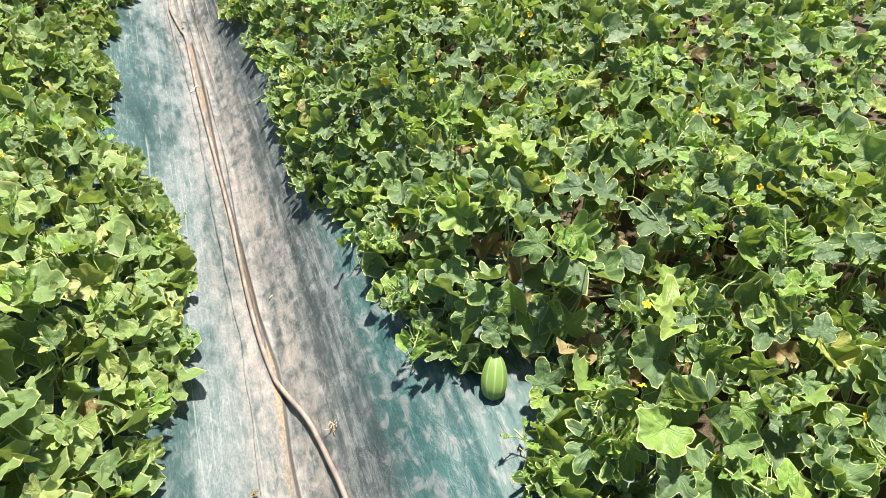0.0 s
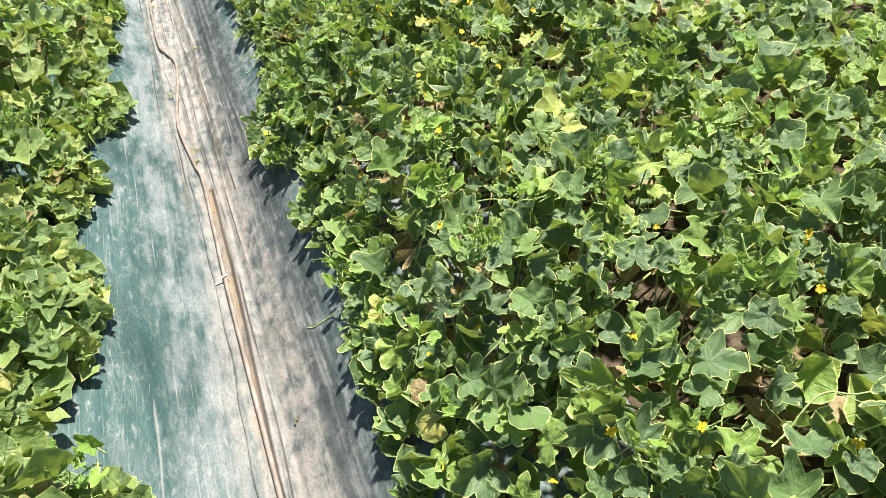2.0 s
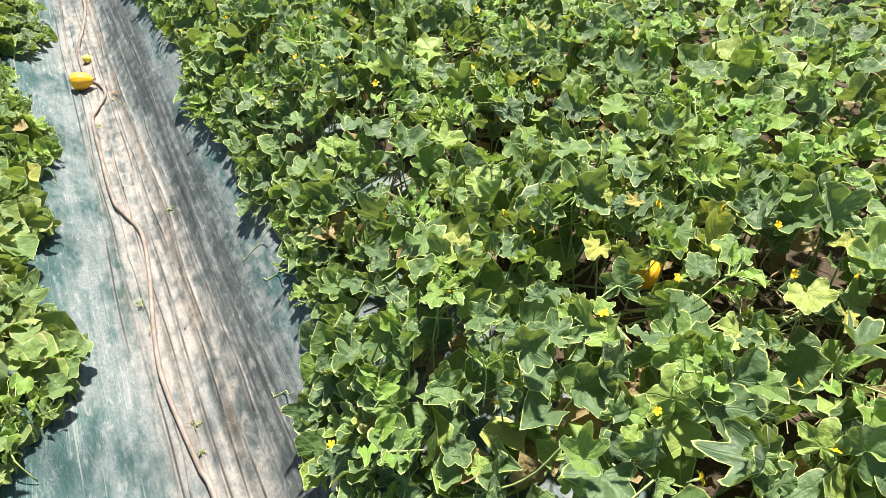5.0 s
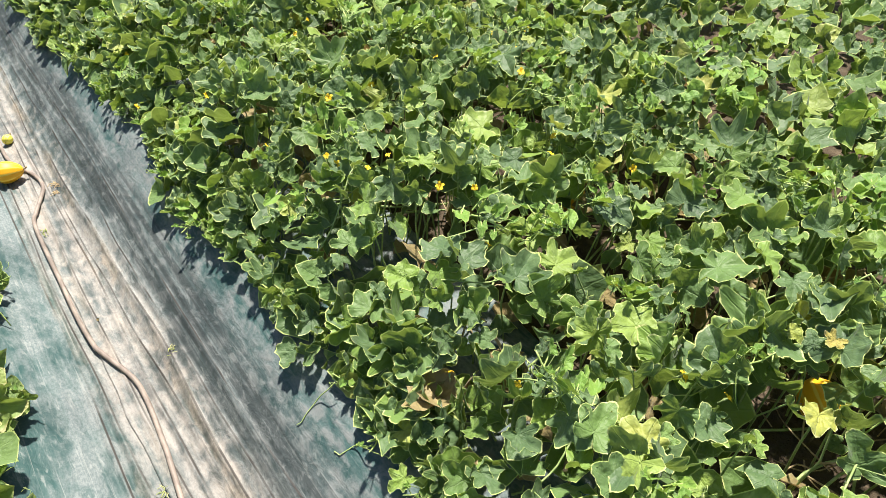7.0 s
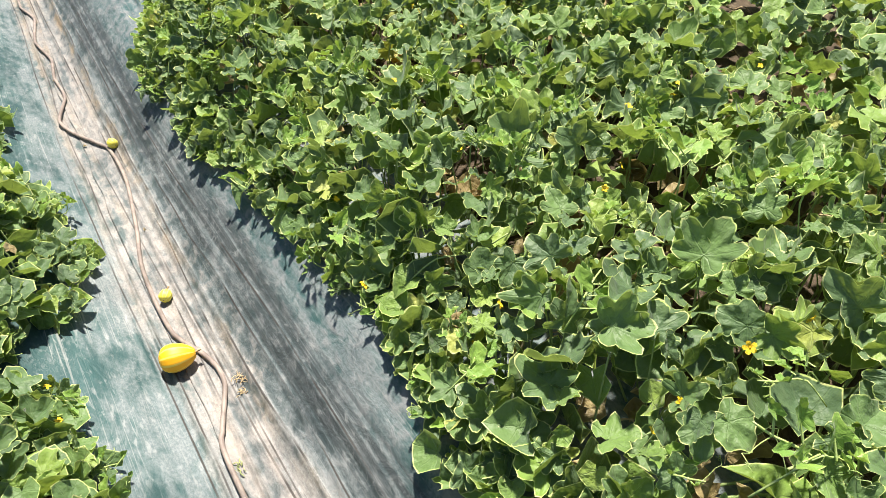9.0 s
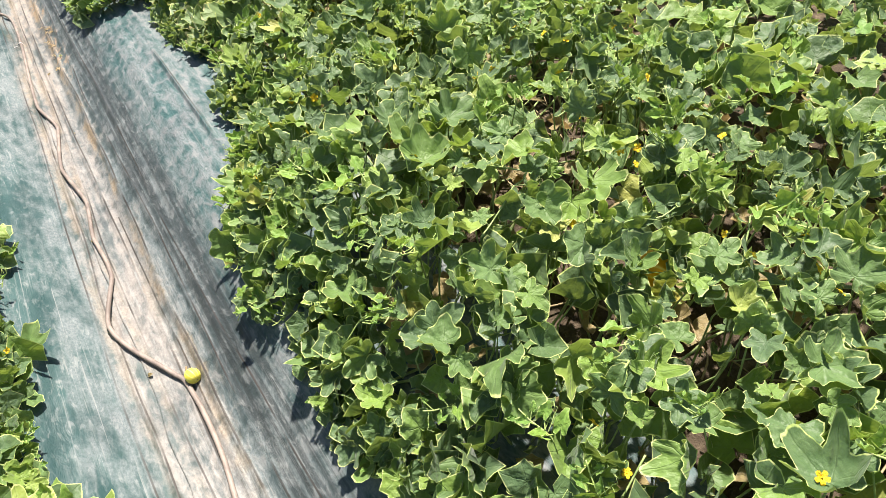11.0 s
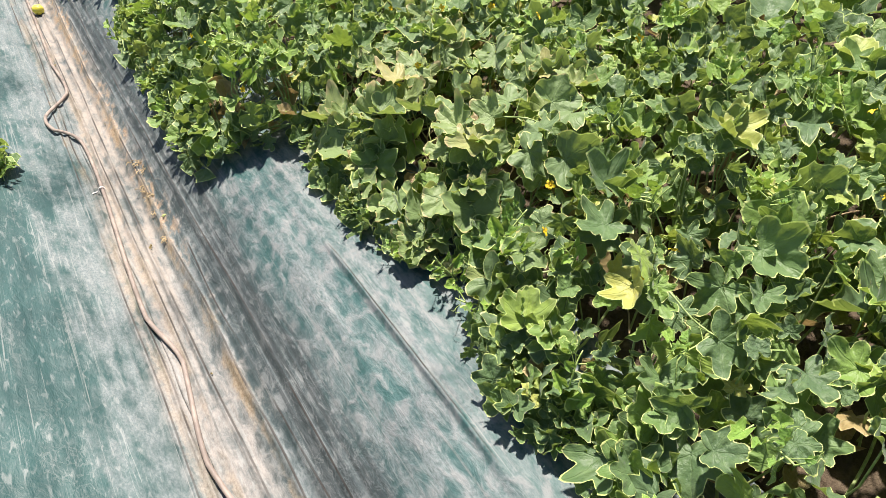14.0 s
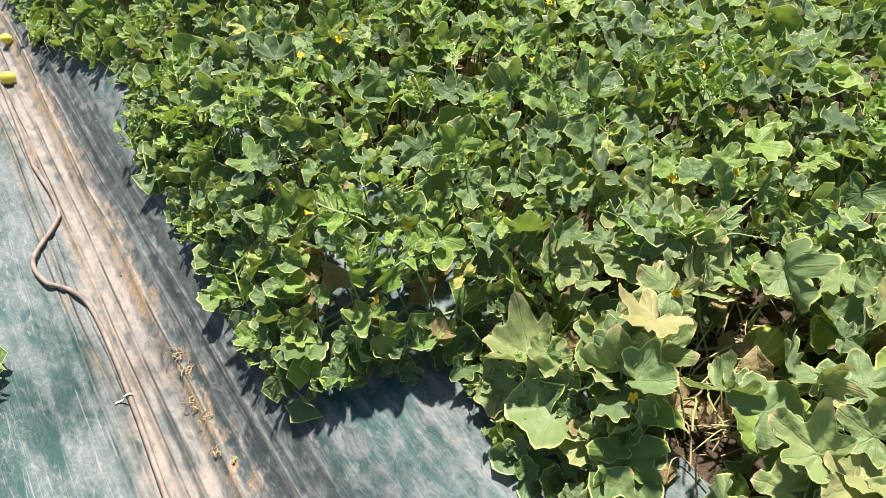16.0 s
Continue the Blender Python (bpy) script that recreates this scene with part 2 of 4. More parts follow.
    base = m.mix(m.math("MULTIPLY", rust, m.step(v, 10.3, 11.2, 0.10, 0.95)), base, m.mix(m.step(speck, 0.4, 0.6), (0.30, 0.19, 0.11), (0.46, 0.33, 0.21)))
    # dark band along the bank foot, streaked lengthwise: dirt plus painted slope shade
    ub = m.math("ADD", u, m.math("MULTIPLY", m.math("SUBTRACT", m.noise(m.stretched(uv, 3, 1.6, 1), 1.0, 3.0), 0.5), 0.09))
    band_streak = m.noise(m.stretched(uv, 84, 1.5, 1), 1.0, 3.0, 0.5, 0.3)
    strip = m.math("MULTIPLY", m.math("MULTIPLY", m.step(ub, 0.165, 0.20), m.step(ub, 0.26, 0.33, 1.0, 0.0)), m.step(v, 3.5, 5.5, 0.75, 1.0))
    base = m.mix(m.math("MULTIPLY", strip, m.step(band_streak, 0.42, 0.60, 0.82, 0.15)), base, (0.040, 0.049, 0.051))
    # scratches of pale dust, and glints on crinkles painted as pale dashes
    glint_dash = m.noise(m.stretched(uv, 78, 21, 1), 1.0, 3.0, 0.55, 0.5)
    base = m.mix(m.math("MULTIPLY", m.step(glint_dash, 0.56, 0.70, 0.0, 0.50), m.step(broad, 0.35, 0.6, 0.2, 1.0)), base, (0.30, 0.318, 0.31))
    # thin pale squiggles in scattered patches, drawn for the crinkled film
    ridge = m.math("ABSOLUTE", m.math("SUBTRACT", m.noise(m.stretched(uv, 46, 24, 1), 1.0, 3.0, 0.55, 0.9), 0.5))
    scattered = m.step(m.noise(m.stretched(uv, 4, 2, 1), 1.0, 3.0), 0.40, 0.56)
    base = m.mix(m.math("MULTIPLY", scattered, m.step(ridge, 0.004, 0.035, m.step(blotch, 0.40, 0.56, 0.0, 0.22), 0.0)), base, (0.27, 0.29, 0.282))
    scratch = m.noise(m.stretched(uv, 62, 1.1, 1), 1.0, 2.0, 0.5, 0.8)
    base = m.mix(m.step(m.math("ABSOLUTE", m.math("SUBTRACT", scratch, 0.5)), 0.004, 0.016, m.step(broad, 0.45, 0.62, 0.0, 0.4), 0.0), base, (0.31, 0.33, 0.32))
    # long creases: dark painted shade and dirt in each, ochre silt along some
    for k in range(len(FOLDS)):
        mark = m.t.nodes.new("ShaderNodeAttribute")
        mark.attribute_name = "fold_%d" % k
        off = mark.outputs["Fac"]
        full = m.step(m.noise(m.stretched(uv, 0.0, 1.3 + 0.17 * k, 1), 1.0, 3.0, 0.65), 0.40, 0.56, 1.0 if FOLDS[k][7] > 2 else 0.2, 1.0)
        if FOLDS[k][4]:
            soft = m.math("ADD", off, m.math("MULTIPLY", m.math("SUBTRACT", mottle, 0.5), 0.05))
            ochre = m.math("MULTIPLY", m.step(m.math("ABSOLUTE", m.math("ADD", soft, 0.008)), 0.005, 0.022, 1.0, 0.0), m.step(v, 7.5, 10.0, (1.0 if FOLDS[k][7] > 2 else 0.35) * FOLDS[k][4], FOLDS[k][4]))
            base = m.mix(m.math("MULTIPLY", ochre, m.step(m.noise(m.stretched(uv, 9, 3.2, 1), 1.0, 4.0, 0.65), 0.42, 0.60, 0.05, 1.0)), base, m.mix(m.step(speck, 0.4, 0.6), (0.25, 0.175, 0.10), (0.36, 0.28, 0.18)))
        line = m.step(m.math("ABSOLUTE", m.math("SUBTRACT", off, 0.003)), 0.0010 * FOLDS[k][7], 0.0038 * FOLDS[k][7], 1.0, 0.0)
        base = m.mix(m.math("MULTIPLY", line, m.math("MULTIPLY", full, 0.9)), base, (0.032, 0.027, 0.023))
    # brightness put into the colour: higher along the middle stretch and on the left
    brighten = m.math("MULTIPLY", m.step(u, 0.12, 0.20, 1.0, 0.0), m.math("MULTIPLY", m.step(v, 5.0, 6.8), m.step(v, 8.2, 9.4, 1.0, 0.0)))
    m.colour(m.mix(1.0, base, m.mix(m.math("MAXIMUM", brighten, m.step(u, -0.14, -0.04, 0.6, 0.0)), (0.81, 0.81, 0.81), (1.0, 0.99, 0.99)), "MULTIPLY"))
    m.put(m.bsdf, "Roughness", m.math("MULTIPLY_ADD", dust, 0.22, 0.52))
    m.bump(m.math("ADD", m.math("MULTIPLY", fine, 0.15), m.math("ADD", m.math("MULTIPLY", mottle, 1.6), m.math("MULTIPLY", speck, 0.06))), 0.006, 0.5)
    return m.mat


def soil_material():
    m = Net("dry_soil", 0.9, 0.2)
    co = m.coords()
    a, b, c = m.noise(co, 3.0, 5.0), m.noise(co, 28.0, 5.0), m.noise(co, 160.0, 3.0)
    base = m.mix(a, (0.050, 0.038, 0.026), (0.095, 0.072, 0.048))
    base = m.mix(m.step(b, 0.5, 0.75), base, (0.15, 0.116, 0.078))
    m.colour(m.mix(m.step(c, 0.55, 0.75, 0.0, 0.6), base, (0.10, 0.07, 0.05)))
    m.bump(m.math("ADD", b, m.math("MULTIPLY", c, 0.4)), 0.02, 0.8)
    return m.mat


def plain(name, a, b, rough, scale, bump=0.002, spec=0.35, stretch=(1, 1, 1)):
    m = Net(name, rough, spec)
    co = m.stretched(m.coords(), *stretch)
    m.colour(m.mix(m.step(m.noise(co, scale, 4.0), 0.35, 0.65), a, b))
    m.bump(m.noise(co, scale * 2.2, 3.0), bump, 0.6)
    return m.mat


def melon_material(name, ground, stripe, ribs=10):
    """A ribbed rind: stripes run from stalk to flower end."""
    m = Net(name, 0.5, 0.4)
    co = m.coords()
    sep = m.t.nodes.new("ShaderNodeSeparateXYZ")
    m.put(sep, 0, co)
    ang = m.math("ARCTAN2", sep.outputs[0], sep.outputs[2])
    wave = m.math("COSINE", m.math("MULTIPLY", ang, float(ribs)))
    wave = m.math("ADD", wave, m.math("MULTIPLY", m.math("SUBTRACT", m.noise(co, 40.0), 0.5), 0.8))
    base = m.mix(m.step(wave, 0.55, 0.95), ground, stripe)
    m.colour(m.mix(m.step(m.noise(co, 90.0), 0.6, 0.8, 0.0, 0.3), base, stripe))
    return m.mat


LEAF = leaf_material("leaf_blade", True)
LEAF_FAR = leaf_material("leaf_blade_massed", False)
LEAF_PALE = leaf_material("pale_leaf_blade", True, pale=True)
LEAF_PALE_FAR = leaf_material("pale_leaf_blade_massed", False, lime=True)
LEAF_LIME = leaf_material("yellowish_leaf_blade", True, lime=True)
LEAF_YELLOW = leaf_material("yellowed_leaf_blade", True, old=True)
LEAF_TIP = leaf_material("young_leaf", False, young=True)
LEAF_DRY = leaf_material("dry_leaf", False, dry=True)
STEM = plain("stem_green", (0.20, 0.29, 0.09), (0.33, 0.40, 0.17), 0.6, 60)
STALK = plain("stalk_green", (0.26, 0.32, 0.11), (0.36, 0.36, 0.15), 0.6, 50)
STEM_PALE = plain("tendril_green", (0.30, 0.42, 0.10), (0.40, 0.50, 0.18), 0.6, 60)
STRAW = plain("dry_straw", (0.42, 0.33, 0.19), (0.26, 0.19, 0.11), 0.8, 40)
PETAL = plain("petal_yellow", (0.82, 0.50, 0.012), (0.88, 0.64, 0.03), 0.5, 60)
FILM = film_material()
SOIL = soil_material()
HOSE = plain("dusty_hose", (0.17, 0.138, 0.118), (0.29, 0.24, 0.205), 0.6, 14, 0.001, stretch=(3, 1, 3))
RIPE = melon_material("ripe_rind", (0.86, 0.42, 0.012), (0.90, 0.62, 0.10))
LIME = melon_material("pale_rind", (0.72, 0.64, 0.07), (0.76, 0.70, 0.20))
GREENISH = melon_material("yellow_green_rind", (0.29, 0.34, 0.06), (0.42, 0.46, 0.14))
UNRIPE = melon_material("unripe_rind", (0.17, 0.28, 0.065), (0.27, 0.38, 0.13))

# ---- the lie of the land ----
def smooth(a, b, x):
    k = min(1.0, max(0.0, (x - a) / (b - a)))
    return k * k * (3 - 2 * k)


def centre(y):
    """The furrow bends slightly to the left along its length."""
    return 0.11 - 0.19 * smooth(2.5, 9.5, y)


PROFILE_U = (-2.6, -1.5, -0.8, -0.5, -0.28, -0.10, 0.0, 0.09, 0.20, 0.38, 0.50, 0.75, 1.3, 2.4, 4.6)
PROFILE_Z = (0.30, 0.31, 0.28, 0.22, 0.11, 0.012, 0.0, 0.008, 0.09, 0.225, 0.27, 0.30, 0.35, 0.36, 0.32)


def lie(x, y):
    """Height of the bed or furrow at a place."""
    return float(np.interp(x - centre(y), PROFILE_U, PROFILE_Z)) + 0.012 * noise.noise((x * 1.7, y * 1.1, 3.0))


RIGHT_EDGE = ((0.0, 0.60), (1.86, 0.63), (2.06, 0.72), (2.12, 0.92), (2.16, 0.90), (2.20, 0.60), (2.30, 0.53), (2.56, 0.47), (2.90, 0.52), (3.20, 0.38),
              (3.75, 0.37), (4.15, 0.41), (4.43, 0.35), (4.65, 0.43), (4.83, 0.29), (5.05, 0.29), (5.31, 0.40), (5.70, 0.42), (5.88, 0.35),
              (6.06, 0.38), (6.69, 0.31), (6.90, 0.38), (7.50, 0.31), (7.92, 0.29), (8.27, 0.20), (8.58, 0.26), (8.70, 0.18), (9.07, 0.26),
              (9.41, 0.50), (9.52, 0.44), (9.74, 0.47), (9.88, 0.58), (10.12, 0.48), (10.35, 0.45), (10.76, 0.50), (10.88, 0.28), (11.0, 0.17),
              (11.8, 0.20), (12.10, 0.20), (12.62, 0.29), (13.0, 0.20), (13.4, 0.12), (16.0, 0.15))
LEFT_EDGE = ((0.0, -0.20), (2.0, -0.20), (2.42, -0.08), (2.64, -0.02), (3.11, 0.0), (3.50, -0.08), (3.64, -0.14), (3.68, -0.31), (3.92, -0.30),
             (4.02, -0.24), (4.14, -0.21), (4.45, -0.25), (4.60, -0.33), (4.80, -0.26), (4.96, -0.20), (5.10, -0.33), (5.26, -0.28), (5.44, -0.17), (5.65, -0.13), (5.85, -0.25), (6.10, -0.26), (6.18, -0.17), (6.26, -0.17), (6.33, -0.23), (6.52, -0.24),
             (6.68, -0.17), (6.82, -0.17), (6.92, -0.24), (7.22, -0.28), (7.38, -0.31), (7.45, -0.45), (7.56, -0.40), (7.68, -0.23), (7.96, -0.17),
             (8.30, -0.21), (8.56, -0.36), (8.95, -0.30), (9.13, -0.37),
             (9.45, -0.27), (9.70, -0.45), (9.94, -0.55), (11.3, -0.55), (11.5, -0.30), (11.66, -0.30), (11.8, -0.52), (16.0, -0.50))


def edge(table, y):
    return float(np.interp(y, [a for a, _ in table], [b for _, b in table]))


def inside(x, y):
    """How far a place lies inside the foliage of its bed; negative over bare film."""
    return x - edge(RIGHT_EDGE, y) if x > centre(y) + 0.1 or x > edge(LEFT_EDGE, y) + 0.2 else edge(LEFT_EDGE, y) - x


def canopy(x, y):
    """Height of the top of the leaves over a place."""
    d = max(0.0, inside(x, y))
    thick = 0.07 + 0.23 * smooth(0.0, 0.34, d) + (0.05 * noise.noise((x * 2.3, y * 2.3, 0.0)) + 0.025 * noise.noise((x * 6, y * 6, 5.0))) * smooth(0.0, 0.2, d)
    return lie(x, y) + thick


# ---- mesh helpers ----
def mesh(name, verts, faces, material, flat=False):
    me = bpy.data.meshes.new(name)
    me.from_pydata([tuple(map(float, v)) for v in verts], [], faces)
    me.materials.append(material)
    if not flat:
        me.polygons.foreach_set("use_smooth", [True] * len(me.polygons))
    me.update()
    return me


def child(name, me, parent, m=None, label=""):
    ob = new(name, me)
    ob.parent = parent
    if m is not None:
        ob.matrix_basis = m
    return tagged(ob, label) if label else ob


def tube(points, radius, sides=6, ends=True):
    """Vertices and faces of a round tube along points; radius: a number or one for each point."""
    pts = [Vector(p) for p in points]
    rad = [radius] * len(pts) if isinstance(radius, (int, float)) else radius
    verts, faces = [], []
    ref = Vector((0.31, 0.17, 0.93))
    for i, p in enumerate(pts):
        way = (pts[min(i + 1, len(pts) - 1)] - pts[max(i - 1, 0)]).normalized()
        side = way.cross(ref)
        side = side.normalized() if side.length > 1e-3 else way.orthogonal().normalized()
        up = side.cross(way)
        for k in range(sides):
            a = 2 * math.pi * k / sides
            verts.append(p + (side * math.cos(a) + up * math.sin(a)) * rad[i])
    for i in range(len(pts) - 1):
        for k in range(sides):
            q = (k + 1) % sides
            faces.append((i * sides + k, i * sides + q, (i + 1) * sides + q, (i + 1) * sides + k))
    if ends:
        faces.append(tuple(range(sides))[::-1])
        faces.append(tuple((len(pts) - 1) * sides + k for k in range(sides)))
    return verts, faces


def gather(pieces):
    verts, faces = [], []
    for v, f in pieces:
        n = len(verts)
        verts += list(v)
        faces += [tuple(i + n for i in face) for face in f]
    return verts, faces


def glide(points, steps=6):
    """A smooth line through points (Catmull-Rom)."""
    p = [Vector(q) for q in points]
    p = [p[0] * 2 - p[1], *p, p[-1] * 2 - p[-2]]
    line = []
    for i in range(1, len(p) - 2):
        for k in range(steps):
            t = k / steps
            line.append(0.5 * (2 * p[i] + (p[i + 1] - p[i - 1]) * t + (2 * p[i - 1] - 5 * p[i] + 4 * p[i + 1] - p[i + 2]) * t * t
                               + (3 * p[i] - p[i - 1] - 3 * p[i + 1] + p[i + 2]) * t ** 2.5))
    line.append(p[-2])
    return line


# ---- ground and film ----
def build_ground():
    xs = sorted({*np.arange(-2.6, 4.61, 0.08).round(3), -4, -8, -20, -80, -400, 6, 9, 20, 80, 400})
    ys = sorted({*np.arange(-2.0, 17.01, 0.1).round(3), -4, -10, -40, -400, 19, 24, 50, 120, 400})
    verts = []
    for y in ys:
        for x in xs:
            u = x - centre(y)
            z = lie(x, y) if -2.7 < x < 4.7 else 0.30
            under = smooth(-0.62, -0.44, u) * (1 - smooth(0.74, 0.94, u))
            verts.append((x, y, z - 0.03 * under + 0.012 * noise.noise((x * 9, y * 9, 1.0)) * (abs(x) < 5)))
    n = len(xs)
    faces = [(j * n + i, j * n + i + 1, (j + 1) * n + i + 1, (j + 1) * n + i) for j in range(len(ys) - 1) for i in range(n - 1)]
    tagged(new("ground", mesh("ground", verts, faces, SOIL)), "dry brown soil of the raised melon beds", "ground", kind="structure")


def build_film(name, u0, u1, lift, label):
    """One sheet of film: it follows the bank, with long folds, painted shade and dirt in their creases and silt along
    some.
    """
    span = sorted({u0, u1, *np.arange(u0, -0.12, 0.012).round(4), *np.arange(max(u0, -0.12), min(u1, 0.26), 0.0055).round(4), *np.arange(0.26, u1, 0.012).round(4), *(np.arange(0.460, 0.494, 0.004).round(4) if u1 > 0.5 else ())})
    span = [u for u in span if u0 <= u <= u1]
    ys = np.arange(-0.5, 16.0, 0.04)
    verts, uvs, marks = [], [], [[] for _ in FOLDS]
    for y in ys:
        c = centre(y)
        lo = 0.018 * noise.noise((y * 1.3, u0, 0.0)) + 0.008 * noise.noise((y * 6, u0, 0.0))
        hi = 0.018 * noise.noise((y * 1.3, u1, 9.0)) + 0.008 * noise.noise((y * 6, u1, 0.0))
        lines = []
        for fu, amp, freq, ph, _, y0, y1, wide in FOLDS:
            at = fu + (0.024 * noise.noise((y * freq, ph, 0.0)) + 0.007 * noise.noise((y * freq * 4, ph, 3.0))) * (freq > 0)
            if wide > 2:
                at = float(np.interp(y, [a for a, _ in PARTING], [b for _, b in PARTING])) - c + 0.011 * smooth(2.42, 2.6, y) + 0.002 * noise.noise((y * 9, ph, 1.0))
            lines.append((at, amp * smooth(y0 - 0.05, y0 + 0.1, y) * (1 - smooth(y1 - 0.1, y1 + 0.05, y)), smooth(-0.35, 0.25, noise.noise((y * 0.7, ph, 8.0)))))
        for u in span:
            w = (u - u0) / (u1 - u0)
            u = u + lo * (1 - w) ** 4 + hi * w ** 4
            z = lie(c + u, y) + lift
            z += 0.0045 * noise.noise((u * 26, y * 1.9, 2.0)) + 0.003 * noise.noise((u * 60, y * 5, 4.0))
            for k, (at, amp, full) in enumerate(lines):
                z += amp * 1.4 * max(0.0, 1 - abs(u - at) / 0.010) * (0.4 + 0.6 * full)
                marks[k].append(u - at if amp > 0.002 else 0.5)
            verts.append((c + u, y, z))
            uvs.append((u, y))
    n = len(span)
    faces = [(j * n + i, j * n + i + 1, (j + 1) * n + i + 1, (j + 1) * n + i) for j in range(len(ys) - 1) for i in range(n - 1)]
    me = mesh(name, verts, faces, FILM)
    layer = me.uv_layers.new(name="UVMap")
    idx = np.empty(len(me.loops), dtype=np.int32)
    me.loops.foreach_get("vertex_index", idx)
    layer.data.foreach_set("uv", np.array(uvs, dtype=np.float32)[idx].ravel())
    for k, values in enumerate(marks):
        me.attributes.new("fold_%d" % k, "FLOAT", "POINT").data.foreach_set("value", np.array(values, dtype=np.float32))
    ob = new(name, me)
    thick = ob.modifiers.new("thickness", "SOLIDIFY")
    thick.thickness = 0.0015
    return tagged(ob, label, "mulch film", kind="structure")


build_ground()
build_film("mulch_film_left", -0.62, 0.045, 0.004, "dusty teal plastic mulch film lapped over in the furrow")
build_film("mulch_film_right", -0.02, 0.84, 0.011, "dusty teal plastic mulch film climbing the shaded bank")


# ---- tunnel hoops over the beds ----
PIPE = plain("galvanised_pipe", (0.45, 0.46, 0.47), (0.58, 0.59, 0.60), 0.4, 20)
PIPE_BSDF = PIPE.node_tree.nodes["Principled BSDF"]
PIPE_BSDF.inputs["Metallic"].default_value = 0.9


def tunnel_hoop():
    """One bent steel pipe that spans both beds, its feet in the soil."""
    pts = []
    for k in range(41):
        a = math.pi * k / 40
        pts.append((0.9 - 3.2 * math.cos(a), 0.0, -0.1 + 2.75 * math.sin(a) ** 0.6))
    v, f = tube(pts, 0.0095, 8)
    return tagged(new("tunnel_hoop", mesh("tunnel_hoop", v, f, PIPE)), "bent galvanised steel pipe arching over the beds", "tunnel hoop", "tunnel hoops")


hoop = tunnel_hoop()
REACH = 2.5 / math.tan(el) * math.cos(az)
HOOP_BANDS = (2.2, 3.2, 4.23, 5.37, 6.3, 7.1, 7.95, 8.8, 9.75, 10.72, 11.55, 12.5, 13.4)
hoop.location = (0, 1.2 + REACH, 0.28)
for y in HOOP_BANDS:
    copy_thing(hoop, Matrix.Translation((0, y + REACH, 0.28)))


# ---- drip hose ----
HOSE_LINE = ((-1.2, 0.29), (0.0, 0.30), (1.0, 0.31), (1.6, 0.305), (2.0, 0.29), (2.18, 0.27), (2.35, 0.24), (2.53, 0.18), (2.83, 0.15), (3.30, 0.14), (3.80, 0.12), (4.39, 0.095), (5.0, 0.08),
             (5.15, 0.06), (5.50, 0.015), (5.91, 0.04), (6.17, 0.045), (6.38, -0.02), (6.74, -0.04), (7.05, -0.05), (7.14, -0.035), (7.28, 0.02),
             (7.40, 0.01), (7.55, -0.05), (7.86, -0.06), (8.08, -0.03), (8.42, 0.01), (8.68, 0.005), (8.76, -0.015), (8.91, -0.09), (9.05, -0.135),
             (9.27, -0.08), (9.50, -0.09), (9.73, -0.07), (10.01, -0.11), (10.36, -0.07), (10.59, -0.115), (11.27, -0.09), (11.73, -0.09),
             (11.89, -0.17), (12.03, -0.185), (12.23, -0.07), (12.58, -0.08), (13.2, -0.07), (16.4, -0.06))


def build_hose(name, line, radius, label):
    pts = [(x, y, lie(x, y) + 0.014 + radius) for y, x in line]
    v, f = tube(glide(pts, 7), radius, 8)
    return tagged(new(name, mesh(name, v, f, HOSE)), label, "irrigation hose", "irrigation hoses in the furrow")


hose = build_hose("drip_hose", HOSE_LINE, 0.0072, "dusty brown rubber drip hose winding along the furrow")
TIE = plain("white_plastic", (0.70, 0.66, 0.64), (0.78, 0.75, 0.73), 0.4, 50)


def hose_tie(x, y, turn):
    """A narrow plastic tie bent over the hose, its tail lying on the film."""
    verts, faces = [], []
    line = [(0.011 * math.cos(a), 0.011 * math.sin(a)) for a in np.linspace(math.pi, 0.0, 9)] + [(0.016, -0.006), (0.034, -0.008)]
    for px, pz in line:
        for w in (-0.0025, 0.0025):
            for t in (0.0, 0.0014):
                verts.append((px * (1 + t * 60), w, pz + t))
    for k in range(len(line) - 1):
        a, b = 4 * k, 4 * k + 4
        faces += [(a, a + 2, b + 2, b), (a + 1, b + 1, b + 3, a + 3), (a, b, b + 1, a + 1), (a + 2, a + 3, b + 3, b + 2)]
    z = lie(x, y) + 0.014 + 0.0072
    child("tie", mesh("tie", verts, faces, TIE), hose, Matrix.Translation((x, y, z)) @ Matrix.Rotation(radians(turn), 4, "Z"), "white plastic tie clipped over the hose")


hose_tie(0.094, 4.44, 200)
hose_tie(-0.09, 11.35, 170)


